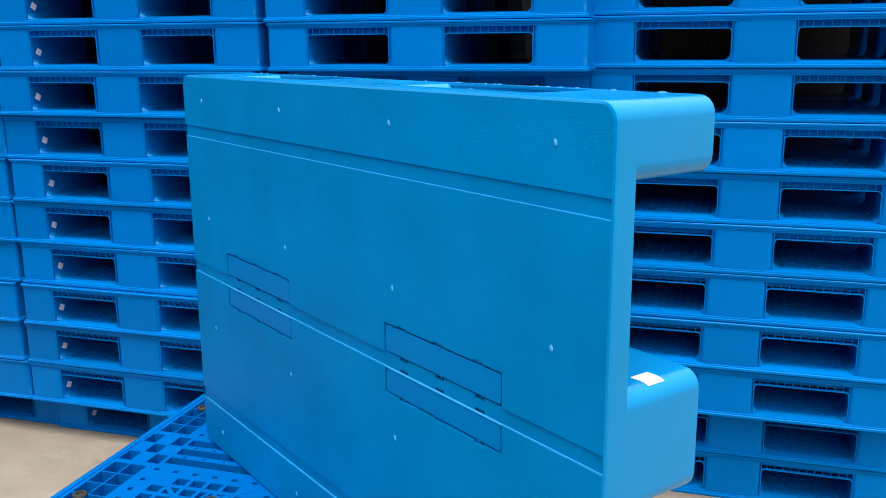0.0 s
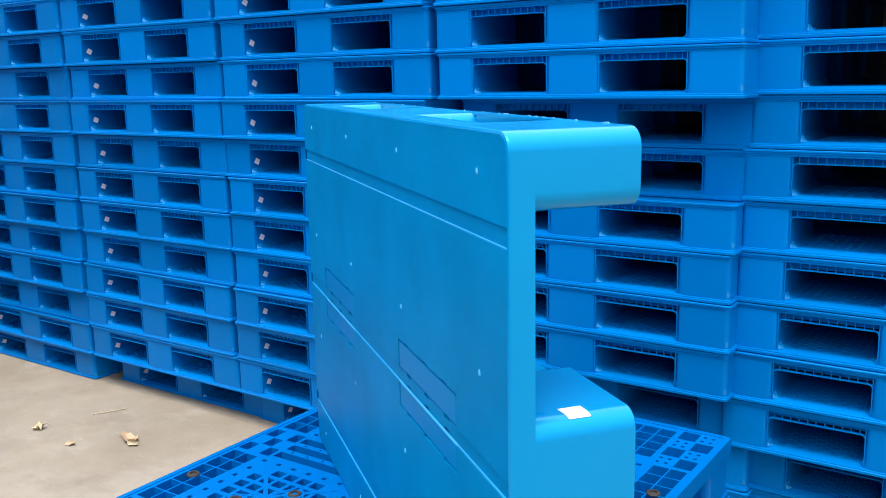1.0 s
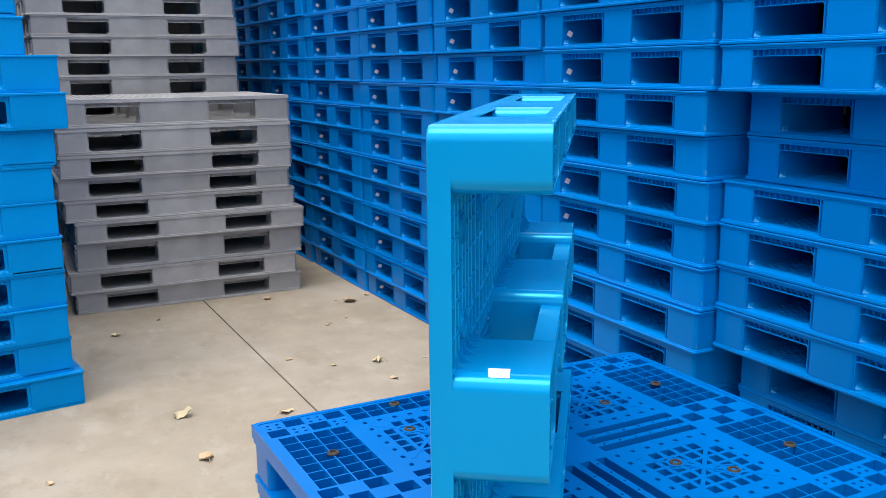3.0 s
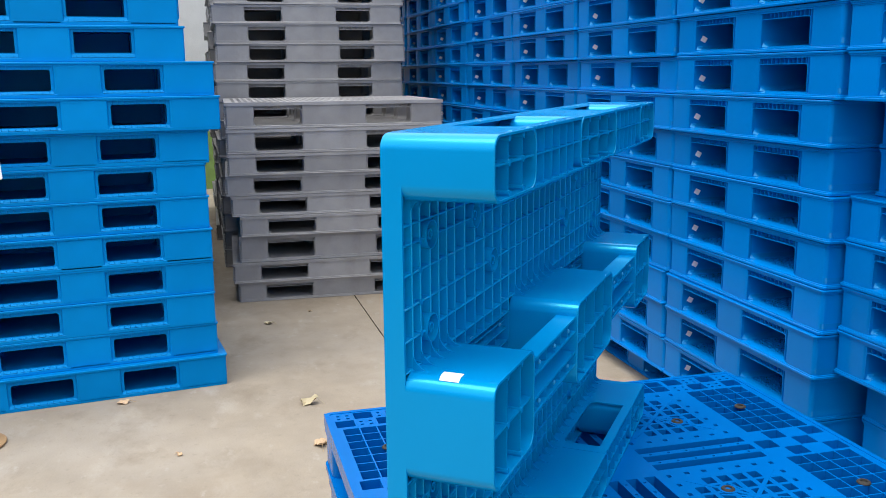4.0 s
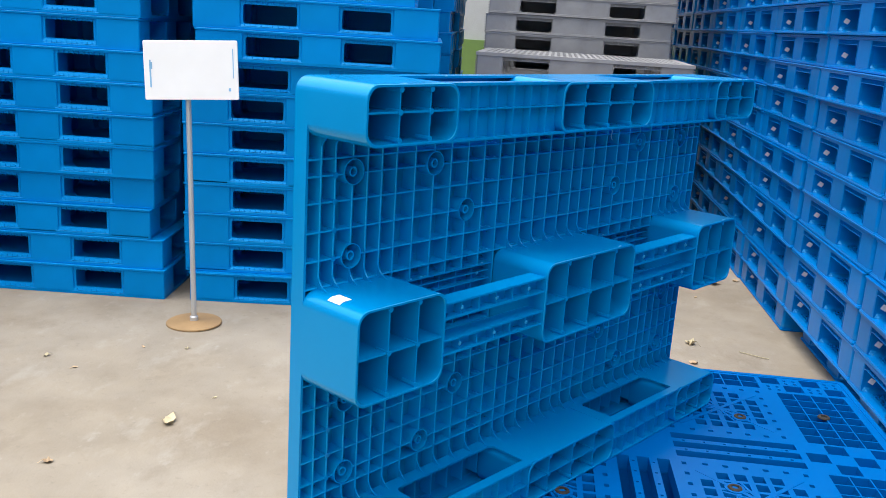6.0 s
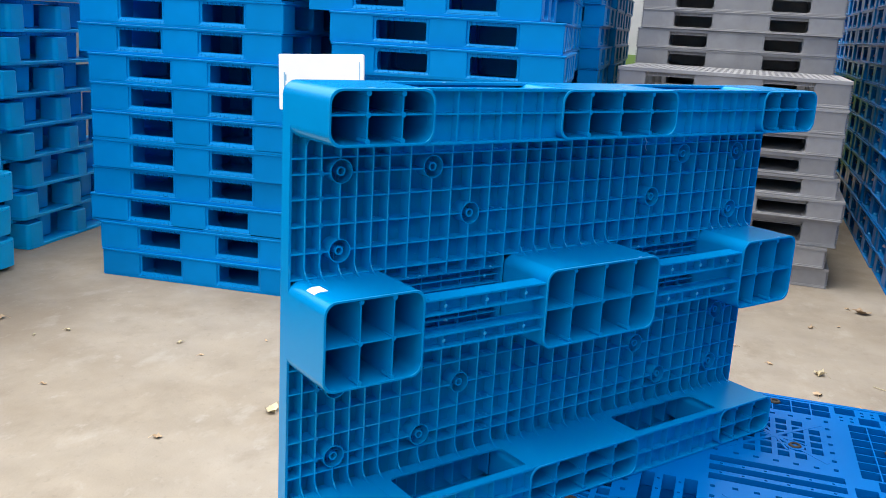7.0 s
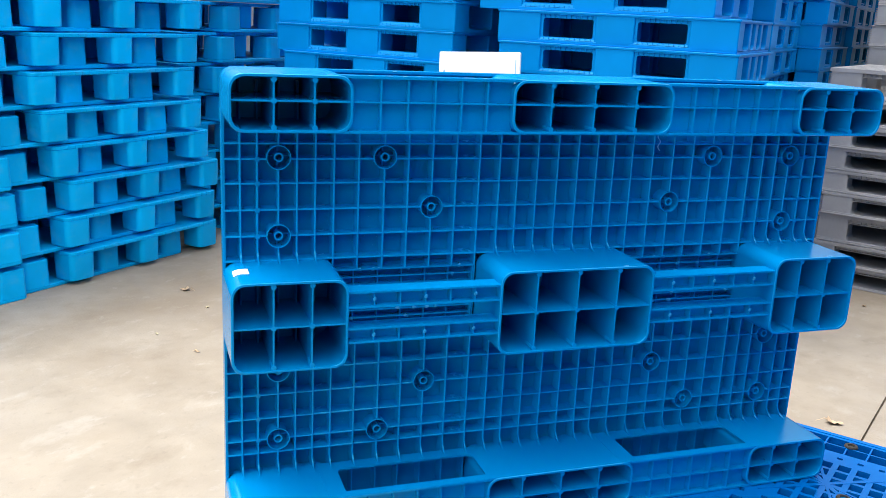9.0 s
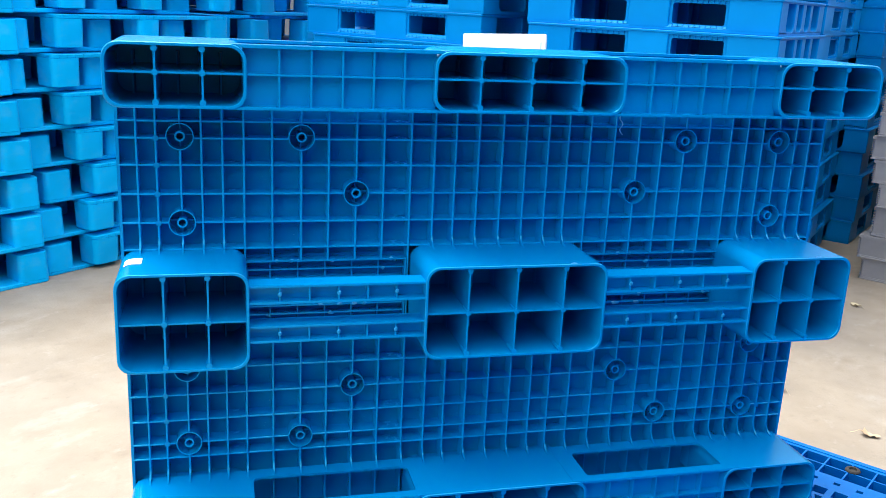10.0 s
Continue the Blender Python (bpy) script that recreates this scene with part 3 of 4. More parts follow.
def carrier_deck():
    """Openings of the perforated deck, for a quarter, then mirrored both ways."""
    q = []
    q += grid_holes(0.120, 0.418, 0.030, 0.205, 7, 4, 0.0035)
    q += grid_holes(0.020, 0.100, 0.238, 0.518, 2, 6, 0.0035)
    for i in range(2):
        for j in range(4):
            if (i + j) % 2 == 1:
                q.append((0.018 + i * 0.048, 0.020 + j * 0.053, 0.060 + i * 0.048, 0.068 + j * 0.053))
    # star panel: slots in rows, a rim of small holes
    for i in range(6):
        for j in range(6):
            x0, y0 = 0.152 + i * 0.0375, 0.268 + j * 0.0375
            if i in (0, 5) and j in (0, 5):
                continue
            q.append((x0 + 0.005, y0 + 0.006, x0 + 0.033, y0 + 0.031))
    for k in range(7):
        t = 0.128 + k * 0.0455
        q += [(t - 0.006, 0.249, t + 0.006, 0.259), (t - 0.006, 0.505, t + 0.006, 0.515)]
    for k in range(1, 6):
        t = 0.252 + k * 0.0425
        q += [(0.121, t - 0.006, 0.131, t + 0.006), (0.400, t - 0.006, 0.410, t + 0.006)]
    # small pin holes on the solid squares
    for i in range(2):
        for j in range(4):
            if (i + j) % 2 == 0:
                for s, t in ((0.01, 0.012), (0.03, 0.012), (0.01, 0.036), (0.03, 0.036)):
                    q.append((0.018 + i * 0.048 + s, 0.020 + j * 0.053 + t - 0.004, 0.026 + i * 0.048 + s, 0.020 + j * 0.053 + t + 0.004))
    full = []
    for a0, b0, a1, b1 in q:
        for fa in (False, True):
            for fb in (False, True):
                x0, x1 = (0.987 - a1, 0.987 - a0) if fa else (a0, a1)
                y0, y1 = (1.195 - b1, 1.195 - b0) if fb else (b0, b1)
                full.append((x0, y0, x1, y1))
    # long slots along both middles, and the chequer at the ends of the middles
    for s in (0.435, 0.480, 0.525):
        full += [(s, 0.240, s + 0.028, 0.520), (s, 0.675, s + 0.028, 0.955)]
    for s in (0.540, 0.584, 0.628):
        full += [(0.125, s, 0.410, s + 0.027), (0.577, s, 0.862, s + 0.027)]
    for k in range(6):
        for s in (0.4715, 0.5165):
            y0 = 0.262 + k * 0.046
            full += [(s - 0.003, y0, s + 0.003, y0 + 0.006), (s - 0.003, 1.195 - y0 - 0.006, s + 0.003, 1.195 - y0)]
        for s in (0.5755, 0.6195):
            x0 = 0.150 + k * 0.047
            full += [(x0, s - 0.003, x0 + 0.006, s + 0.003), (0.987 - x0 - 0.006, s - 0.003, 0.987 - x0, s + 0.003)]
    for i in range(3):
        for j in range(4):
            if (i + j) % 2 == 0:
                x0, y0 = 0.424 + i * 0.047, 0.022 + j * 0.052
                full += [(x0, y0, x0 + 0.043, y0 + 0.046), (x0, 1.195 - y0 - 0.046, x0 + 0.043, 1.195 - y0)]
            if (i + j) % 2 == 0 and j < 3:
                x0, y0 = 0.018 + j * 0.034, 0.532 + i * 0.045
                full += [(x0, y0, x0 + 0.030, y0 + 0.040), (0.987 - x0 - 0.030, y0, 0.987 - x0, y0 + 0.040)]
    return full


def carrier_pallet():
    p = thing("plastic_pallet", "royal blue perforated plastic pallet with rusty rivets, in a low pile", "pallet", "pallets under the subject")
    w, d, h = 0.987, 1.195, 0.1492
    holes = carrier_deck()
    xs = sorted({0.0, w, *[round(v, 4) for r in holes for v in (r[0], r[2])]})
    ys = sorted({0.0, d, *[round(v, 4) for r in holes for v in (r[1], r[3])]})
    open_cells = set()
    for a0, b0, a1, b1 in holes:
        i0, i1 = xs.index(round(a0, 4)), xs.index(round(a1, 4))
        j0, j1 = ys.index(round(b0, 4)), ys.index(round(b1, 4))
        open_cells.update((i, j) for i in range(i0, i1) for j in range(j0, j1))
    where = {}
    for i in range(len(xs) - 1):
        for j in range(len(ys) - 1):
            where[((xs[i] + xs[i + 1]) / 2, (ys[j] + ys[j + 1]) / 2)] = None if (i, j) in open_cells else (h - 0.034, h - 0.001)
    bm = bmesh.new()
    cells(bm, xs, ys, lambda x, y: where[(x, y)])
    deck = part("deck", bm, DECK_BLUE, p)
    # diagonal star ribs over the four star panels
    for ca, cb in ((0.265, 0.378), (0.722, 0.378), (0.265, 0.817), (0.722, 0.817)):
        bm = bmesh.new()
        for angle, reach, half in ((45, 0.155, 0.005), (135, 0.155, 0.005), (20, 0.075, 0.003), (70, 0.075, 0.003)):
            m = Matrix.Translation((ca, cb, 0)) @ Matrix.Rotation(radians(angle), 4, "Z")
            before = len(bm.verts)
            bar(bm, -reach, -half, h - 0.03, reach, half, h - 0.0003)
            bm.verts.ensure_lookup_table()
            for v in bm.verts[before:]:
                v.co = m @ v.co
        for da, db in ((-0.0445, -0.043), (0.0445, 0.043)):
            loft(bm, [[(ca + da + r * math.cos(t * math.pi / 10), cb + db + r * math.sin(t * math.pi / 10), z) for t in range(20)] for r, z in ((0.021, h - 0.03), (0.021, h + 0.0002))])
        part("star_rib", bm, DECK_BLUE, deck)
    # rim, lower deck, blocks
    bm = bmesh.new()
    tube(bm, rrect(-0.001, -0.001, w + 0.001, d + 0.001, 0.02, 4), rrect(0.012, 0.012, w - 0.012, d - 0.012, 0.01, 4), h - 0.040, h + 0.0006, "z")
    part("rim", bm, DECK_BLUE, p)
    bm = bmesh.new()
    bar(bm, -0.002, -0.002, 0, w + 0.002, d + 0.002, 0.020, 0.02, "z", 0.003)
    part("bottom_deck", bm, DECK_BLUE, p)
    for x0, x1 in ((0, 0.13), (0.41, 0.577), (0.857, w)):
        for y0, y1 in ((0, 0.15), (0.51, 0.685), (1.045, d)):
            bm = bmesh.new()
            bar(bm, x0 + 0.003, y0 + 0.003, 0.019, x1 - 0.003, y1 - 0.003, h - 0.036, 0.02, "z", 0.001)
            part("block", bm, DECK_BLUE, p)
    return p, h


def rivet_mesh():
    bm = bmesh.new()
    ring = lambda r, z, n=14: [(r * math.cos(2 * math.pi * k / n), r * math.sin(2 * math.pi * k / n), z) for k in range(n)]
    loft(bm, [ring(0.0150, 0.0), ring(0.0150, 0.002), ring(0.0132, 0.0042), ring(0.0080, 0.0046), ring(0.0068, 0.0006), ring(0.004, 0.0004)])
    return mesh_of("rivet", bm, BRASS)


carrier, carrier_h = carrier_pallet()
RIVET = rivet_mesh()
for a, b in RIVETS + [(0.219, 0.335), (0.308, 0.42), (0.678, 0.335), (0.767, 0.42), (0.219, 0.774), (0.308, 0.86), (0.678, 0.774), (0.767, 0.86)]:
    hang("rivet", RIVET, carrier, (a, b, carrier_h - 0.0012), label="rusty metal rivet")
carrier.matrix_basis = pose(-1.207, 0.977, 0.4476)
for k, (dx, dy) in enumerate(((0.004, -0.006), (-0.006, 0.004), (0.003, 0.006))):
    copy_thing(carrier, pose(-1.207 + dx, 0.977 + dy, carrier_h * k))


# ---- the upright pallet, the subject ----
def upright_pallet():
    """Built standing on its long edge: x along it, z up, y from the flat deck face to the feet."""
    p = thing("upright_pallet", "azure plastic pallet stood on edge, ribbed underside with nine feet", "pallet")
    L, HT, D = 1.205, 0.802, 0.157
    END = [(0, 0.188), (0.452, 0.752), (1.017, 1.205)]
    flat = lambda a, b, h: (a, h, b)
    grooves = [(0.101, 0.124), (0.390, 0.413), (0.678, 0.701)]
    panels = [(0.181, 0.446), (0.759, 1.024)]
    rows = [(0.352, 0.390), (0.413, 0.456)]
    # flat deck skin with three shallow channels and four cut panels
    bm = bmesh.new()
    gap = 0.0034
    tabs = [a + (k + 0.5) * (b - a) / 3 for a, b in panels for k in range(3)]
    xs = sorted({0.004, L - 0.004, 0.022, L - 0.022, *[v for a, b in panels for v in (a - gap, b + gap)], *[v for t in tabs for v in (t - 0.010, t + 0.010)]})
    zs = sorted({0.004, HT - 0.004, 0.022, HT - 0.022, 0.346, 0.395, 0.408, 0.462, *[v for g in grooves for v in g], 0.352 - gap, 0.456 + gap})

    def skin(x, z):
        if between([(a - gap, b + gap) for a, b in panels], x) and (0.352 - gap < z < 0.390 or 0.413 < z < 0.456 + gap):
            return None
        if any(abs(x - t) < 0.010 for t in tabs) and (0.346 < z < 0.352 or 0.456 < z < 0.462 or 0.390 < z < 0.395 or 0.408 < z < 0.413):
            return None
        return (0.0026, 0.0070) if between(grooves, z) else (0.0, 0.0050)

    cells(bm, xs, zs, skin, flat)
    for v in bm.verts:
        if min(v.co.x, L - v.co.x) < 0.005 and min(v.co.z, HT - v.co.z) < 0.005:
            v.co.x += 0.0055 if v.co.x < 0.5 else -0.0055
            v.co.z += 0.0055 if v.co.z < 0.4 else -0.0055
    deck = part("deck", bm, HERO_DECK, p, "flat textured deck face")
    # sloping lower edge of each channel, paler than the deck
    for z0, z1 in grooves:
        bm = bmesh.new()
        loft(bm, [[(x, -0.0002, z0 - 0.0008), (x, 0.0028, z0 - 0.0004), (x, 0.0028, z0 + 0.0008)] for x in (0.0045, L - 0.0045)])
        part("channel_edge", bm, HERO_BURR_EDGE, deck, "pale lower edge of a channel")
    # rim all round, rounded at the outer edge
    bm = bmesh.new()
    outer = [rrect(i, i, L - i, HT - i, 0.022 - i * 0.4, 5) for i in (0.004, 0.0012, 0.0, 0.0)]
    rings = [[(a, y, b) for a, b in ring] for ring, y in zip(outer, (0.0, 0.0012, 0.005, 0.031))]
    rings.append([(a, 0.031, b) for a, b in rrect(0.0045, 0.0045, L - 0.0045, HT - 0.0045, 0.019, 5)])
    rings.append([(a, 0.004, b) for a, b in rrect(0.0045, 0.0045, L - 0.0045, HT - 0.0045, 0.019, 5)])
    loft(bm, rings, closed=False)
    part("rim", bm, HERO, deck)
    # snap-in panels with tabs
    for a, b in panels:
        for c, d in rows:
            bm = bmesh.new()
            bar(bm, a, 0.0008, c + (0.0 if c < 0.4 else 0.0026), b, 0.0052, d - (0.0 if c > 0.4 else 0.0026), 0.004, "y", 0.0004)
            bar(bm, a - 0.005, 0.0092, c - 0.008 if c < 0.4 else c - 0.006, b + 0.005, 0.0102, d + 0.008 if d > 0.4 else d + 0.006)
            part("snap_panel", bm, SNAP, deck, "darker smooth panel in a cut outline with tabs")
        # walled box on the back of the panels, crossed by thin torn webs
        bm = bmesh.new()
        tube(bm, rrect(a, 0.349, b, 0.459, 0.0005), rrect(a + 0.0024, 0.3514, b - 0.0024, 0.4566, 0.0004), 0.0052, 0.0335, "y")
        for z, top in ((0.366, 0.026), (0.381, 0.029), (0.404, 0.032), (0.427, 0.029), (0.442, 0.026)):
            bar(bm, a + 0.002, 0.0062, z - 0.0012, b - 0.002, top, z + 0.0012)
        for k in range(1, 6):
            x = a + k * (b - a) / 6
            bar(bm, x - 0.0012, 0.0062, 0.3505, x + 0.0012, 0.022, 0.4575)
        part("slot_box", bm, HERO, deck, "walled box of slots with torn webs")
        crumbs = random.Random(int(a * 1000))
        for k in range(14):
            bm = bmesh.new()
            bmesh.ops.create_icosphere(bm, subdivisions=1, radius=0.0030)
            cx, cz = crumbs.uniform(a + 0.01, b - 0.01), crumbs.choice((0.366, 0.381, 0.427, 0.442, 0.457))
            for v in bm.verts:
                v.co = (cx + v.co.x * crumbs.uniform(0.8, 2.4), 0.029 + v.co.y * crumbs.uniform(0.6, 1.5), cz + v.co.z * crumbs.uniform(0.4, 1.6))
            part("moulding_burr", bm, HERO_BURR_EDGE, deck, "burr of torn plastic")
    # gate marks on the deck face
    bm = bmesh.new()
    bmesh.ops.create_icosphere(bm, subdivisions=1, radius=0.0042)
    for v in bm.verts:
        v.co = (v.co.x * (0.7 + 0.5 * noise.noise(v.co * 300)), v.co.y * 0.35, v.co.z * (1.1 + 0.5 * noise.noise(v.co * 260)))
    nub = mesh_of("gate_mark", bm, HERO_EDGE)
    for x in (0.100, 0.441, 0.781, 1.116):
        for z in (0.048, 0.283, 0.516, 0.753):
            hang("gate_mark", nub, deck, (x, -0.0005, z), label="pale moulding mark")
    # rib grid on the underside, in the lightened plastic
    half = [0.029, 0.057, 0.092, 0.123, 0.154, 0.186, 0.229, 0.274, 0.317, 0.361, 0.405, 0.449, 0.488, 0.523, 0.562]
    uprights = half + [0.6025] + [round(L - v, 4) for v in half]
    levels = [0.122, 0.148, 0.189, 0.234, 0.279, 0.322, 0.480, 0.523, 0.568, 0.613, 0.654, 0.680]
    circle = lambda r, n=18: [(r * math.cos(2 * math.pi * k / n), r * math.sin(2 * math.pi * k / n)) for k in range(n)]
    cups = [(x, z) for x in (0.092, 1.113) for z in (0.148, 0.279, 0.523, 0.657)]
    cups += [(x, z) for x in (0.274, 0.931) for z in (0.148, 0.657)]
    cups += [(x, z) for x in (0.361, 0.844) for z in (0.237, 0.568)]
    made = {}

    def rib(start, end, at, axis):
        """A rib, broken where it meets a screw boss or a panel box."""
        cuts = []
        for cx, cz in cups:
            off, along = (cx - at, cz) if axis == "z" else (cz - at, cx)
            if abs(off) < 0.0195:
                reach = math.sqrt(0.0200 ** 2 - off ** 2)
                cuts.append((round(along - reach, 4), round(along + reach, 4)))
        if axis == "z" and between(panels, at):
            cuts.append((0.350, 0.458))
        cuts.sort()
        for a, b in zip([start] + [c[1] for c in cuts], [c[0] for c in cuts] + [end]):
            key = (axis, round(a, 4), round(b, 4))
            if key not in made:
                bm = bmesh.new()
                if axis == "z":
                    loft(bm, [[(-0.0027, 0.0045, h), (0.0027, 0.0045, h), (0.0016, 0.0310, h), (0.0009, 0.0320, h), (-0.0009, 0.0320, h), (-0.0016, 0.0310, h)] for h in (a, b)])
                else:
                    loft(bm, [[(h, 0.0045, -0.0027), (h, 0.0045, 0.0027), (h, 0.0305, 0.0016), (h, 0.0315, 0.0009), (h, 0.0315, -0.0009), (h, 0.0305, -0.0016)] for h in (a, b)])
                made[key] = mesh_of("rib", bm, HERO_RIB)
            hang("rib", made[key], deck, (at, 0, 0) if axis == "z" else (0, 0, at))

    for x in uprights:
        rib(0.02, HT - 0.02, x, "z")
    for z in levels:
        rib(0.003, L - 0.003, z, "x")
    # ejector pins where some ribs cross
    bm = bmesh.new()
    loft(bm, [[(a, y, b) for a, b in circle(0.0048, 8)] for y in (0.012, 0.0325)])
    pin = mesh_of("ejector_pin", bm, HERO)
    for x in (0.057, L - 0.057):
        for z in levels[1:-1]:
            hang("ejector_pin", pin, deck, (x, 0, z))
    # screw bosses: a cup with a hollow pin in it
    bm = bmesh.new()
    tube(bm, circle(0.0208), circle(0.0192), 0.0045, 0.0345, "y")
    tube(bm, circle(0.0080), circle(0.0052), 0.006, 0.0320, "y")
    for x0, z0, x1, z1 in ((0.0075, -0.0011, 0.0195, 0.0011), (-0.0195, -0.0011, -0.0075, 0.0011), (-0.0011, 0.0075, 0.0011, 0.0195), (-0.0011, -0.0195, 0.0011, -0.0075)):
        bar(bm, x0, 0.0046, z0, x1, 0.0130, z1)
    boss = mesh_of("screw_boss", bm, HERO_RIB)
    for x, z in cups:
        hang("screw_boss", boss, deck, (x, 0, z))

    # hollow feet with crossing webs
    bm = bmesh.new()
    loft(bm, [[(a, y, b) for a, b in circle(0.0046, 8)] for y in (D - 0.030, D - 0.0015)])
    foot_pin = mesh_of("ejector_pin", bm, HERO)

    def foot(x0, x1, z0, z1, webs, level):
        bm = bmesh.new()
        r = 0.022
        o = lambda g: rrect(x0 + g, z0 + g, x1 - g, z1 - g, r - g * 0.5, 5)
        put = AXES["y"]
        rings = [[put(a, b, h) for a, b in ring] for ring, h in ((o(0.0), 0.031), (o(0.0), 0.054), (o(0.0), D - 0.001), (o(0.0008), D), (o(0.0040), D), (o(0.0046), D - 0.001), (o(0.006), 0.0085))]
        loft(bm, rings, closed=False)
        bm.faces.new([bm.verts.new(put(a, b, 0.0085)) for a, b in o(0.006)])
        f = part("foot", bm, HERO, p)
        for x in webs:
            bm = bmesh.new()
            bar(bm, x - 0.0014, 0.009, z0 + 0.003, x + 0.0014, D - 0.004, z1 - 0.003)
            part("web", bm, HERO, f)
            for z in (z0 + 0.008, level, z1 - 0.008):
                hang("ejector_pin", foot_pin, f, (x, 0, z))
        bm = bmesh.new()
        bar(bm, x0 + 0.003, 0.009, level - 0.0014, x1 - 0.003, D - 0.004, level + 0.0014)
        part("web", bm, HERO, f)

    webs = [(0.067, 0.129), (0.5235, 0.6025, 0.6815), (1.076, 1.138)]
    for (x0, x1), w in zip(END, webs):
        foot(x0, x1, 0.714, HT, w, 0.762)
        foot(x0, x1, 0.327, 0.479, w, 0.402)
        foot(x0, x1, 0.0, 0.088, w, 0.042)

    # gussets that carry the ribs in a curve onto the feet and runners
    def gusset(side, r):
        bm = bmesh.new()
        arc = [(r - r * math.cos(radians(t)), r - r * math.sin(radians(t))) for t in range(0, 91, 15)]
        ring = [(-0.004, -0.004)] + [(-0.004, r)] + arc[:1] + arc[1:] + [(r, -0.004)]
        loft(bm, [[(x, 0.0305 + v, side * u) for v, u in ring] for x in (-0.0015, 0.0015)])
        return mesh_of("rib_gusset", bm, HERO)

    up_gusset, down_gusset = gusset(1, 0.026), gusset(-1, 0.020)
    for x in uprights:
        hang("rib_gusset", up_gusset, p, (x, 0, 0.0885))
        hang("rib_gusset", down_gusset, p, (x, 0, 0.7135))
        if between([(c + 0.012, d - 0.012) for c, d in END], x):
            hang("rib_gusset", up_gusset, p, (x, 0, 0.479))
            hang("rib_gusset", down_gusset, p, (x, 0, 0.327))

    # side runners between the feet: two slotted walls and a ribbed shoe
    for z0, z1, inner, outer in ((0.714, HT, 0.7134, HT - 0.0035), (0.0, 0.088, 0.0846, -0.0005)):
        for (_, x0), (x1, _) in zip(END, END[1:]):
            for z, w0, w1 in ((inner, 0.058, 0.145), (outer, 0.036, 0.136)):
                bm = bmesh.new()
                over = 0.0 if z == inner else 0.022
                xs, ys = [x0 - 0.026, x0 - 0.002 - over, x1 - 0.006 + over * 1.27, x1 + 0.026], [0.031, w0, w1, D - 0.0015]
                cells(bm, xs, ys, lambda a, b: None if xs[1] < a < xs[2] and w0 < b < w1 else (z, z + 0.004))
                for cx, cy, sx, sy in ((xs[1], w0, 1, 1), (xs[2], w0, -1, 1), (xs[1], w1, 1, -1), (xs[2], w1, -1, -1)):
                    r = 0.012 if z == inner else 0.004
                    web = [(cx, cy)] + [(cx + sx * (r - r * math.cos(radians(t))), cy + sy * (r - r * math.sin(radians(t)))) for t in (0, 30, 60, 90)]
                    loft(bm, [[(a, b, h) for a, b in web] for h in (z, z + 0.004)])
                part("runner_wall", bm, HERO, p)
            bm = bmesh.new()
            n = 6
            rx = [x0 + k * (x1 - x0) / n for k in range(1, n)]
            xs = sorted({x0 - 0.005, x1 + 0.005, *[v for x in rx for v in (x - 0.0013, x + 0.0013)]})
            mid = (z0 + z1) / 2 + (0.004 if z0 > 0.4 else -0.002)
            zs = [z0, z0 + 0.004, mid - 0.0013, mid + 0.0013, z1 - 0.004, z1]

            def shoe(x, z):
                if z < zs[1] or z > zs[4]:
                    return (0.1375, D)
                if zs[2] < z < zs[3] or any(abs(x - r) < 0.0014 for r in rx):
                    return (0.1375, D - 0.0025)
                return (0.1375, 0.1400)

            cells(bm, xs, zs, shoe, flat)
            part("runner_shoe", bm, HERO, p)
    # paired slim beams through the middle
    for (_, x0), (x1, _) in zip(END, END[1:]):
        for z0, z1 in ((0.366, 0.393), (0.427, 0.456)):
            bm = bmesh.new()
            n = 6
            rx = [x0 + k * (x1 - x0) / n for k in range(1, n)]
            xs = sorted({x0 - 0.003, x1 + 0.003, *[v for x in rx for v in (x - 0.0013, x + 0.0013)]})
            zs = [z0, z0 + 0.0035, z1 - 0.0035, z1]
            cells(bm, xs, zs, lambda x, z: (0.118, D - 0.004) if z < zs[1] or z > zs[2] else ((0.118, D - 0.007) if any(abs(x - r) < 0.0014 for r in rx) else (0.118, 0.134)), flat)
            part("cross_beam", bm, HERO, p)
            for x in rx[::2]:
                bm = bmesh.new()
                bmesh.ops.create_icosphere(bm, subdivisions=1, radius=0.0030)
                for v in bm.verts:
                    v.co = (x + v.co.x * 1.2, D - 0.006 + v.co.y, (z0 + z1) / 2 + v.co.z * 1.3 * (1 + noise.noise(v.co * 400)))
                part("moulding_burr", bm, HERO_BURR_EDGE, p, "burr of torn plastic")
    # torn flash along the edges of the upper runner and the feet
    bm = bmesh.new()
    loft(bm, [[(-0.006, -0.0006, 0.0), (-0.006, 0.0006, 0.0), (-0.004, 0.0004, 0.0012), (-0.004, -0.0004, 0.0012)], [(-0.001, -0.0006, 0.0), (-0.001, 0.0006, 0.0), (0.0, 0.0004, 0.0020), (0.0, -0.0004, 0.0020)],
              [(0.006, -0.0006, 0.0), (0.006, 0.0006, 0.0), (0.005, 0.0004, 0.0009), (0.005, -0.0004, 0.0009)]])
    shred = mesh_of("torn_flash", bm, HERO_EDGE)
    torn = random.Random(5)
    for k in range(34):
        x = torn.uniform(0.04, L - 0.04)
        edge = torn.choice(((D - 0.003, HT - 0.0004), (D - 0.003, HT - 0.0004), (0.036, HT - 0.0004), (D - 0.003, 0.4788)))
        if edge[1] < 0.6 and not between([(a + 0.03, b - 0.03) for a, b in END], x) or edge[0] < 0.1 and not between([(a + 0.03, b - 0.03) for (_, a), (b, _) in zip(END, END[1:])], x):
            continue
        hang("torn_flash", shred, p, (x, edge[0], edge[1]), torn.uniform(-25, 25))
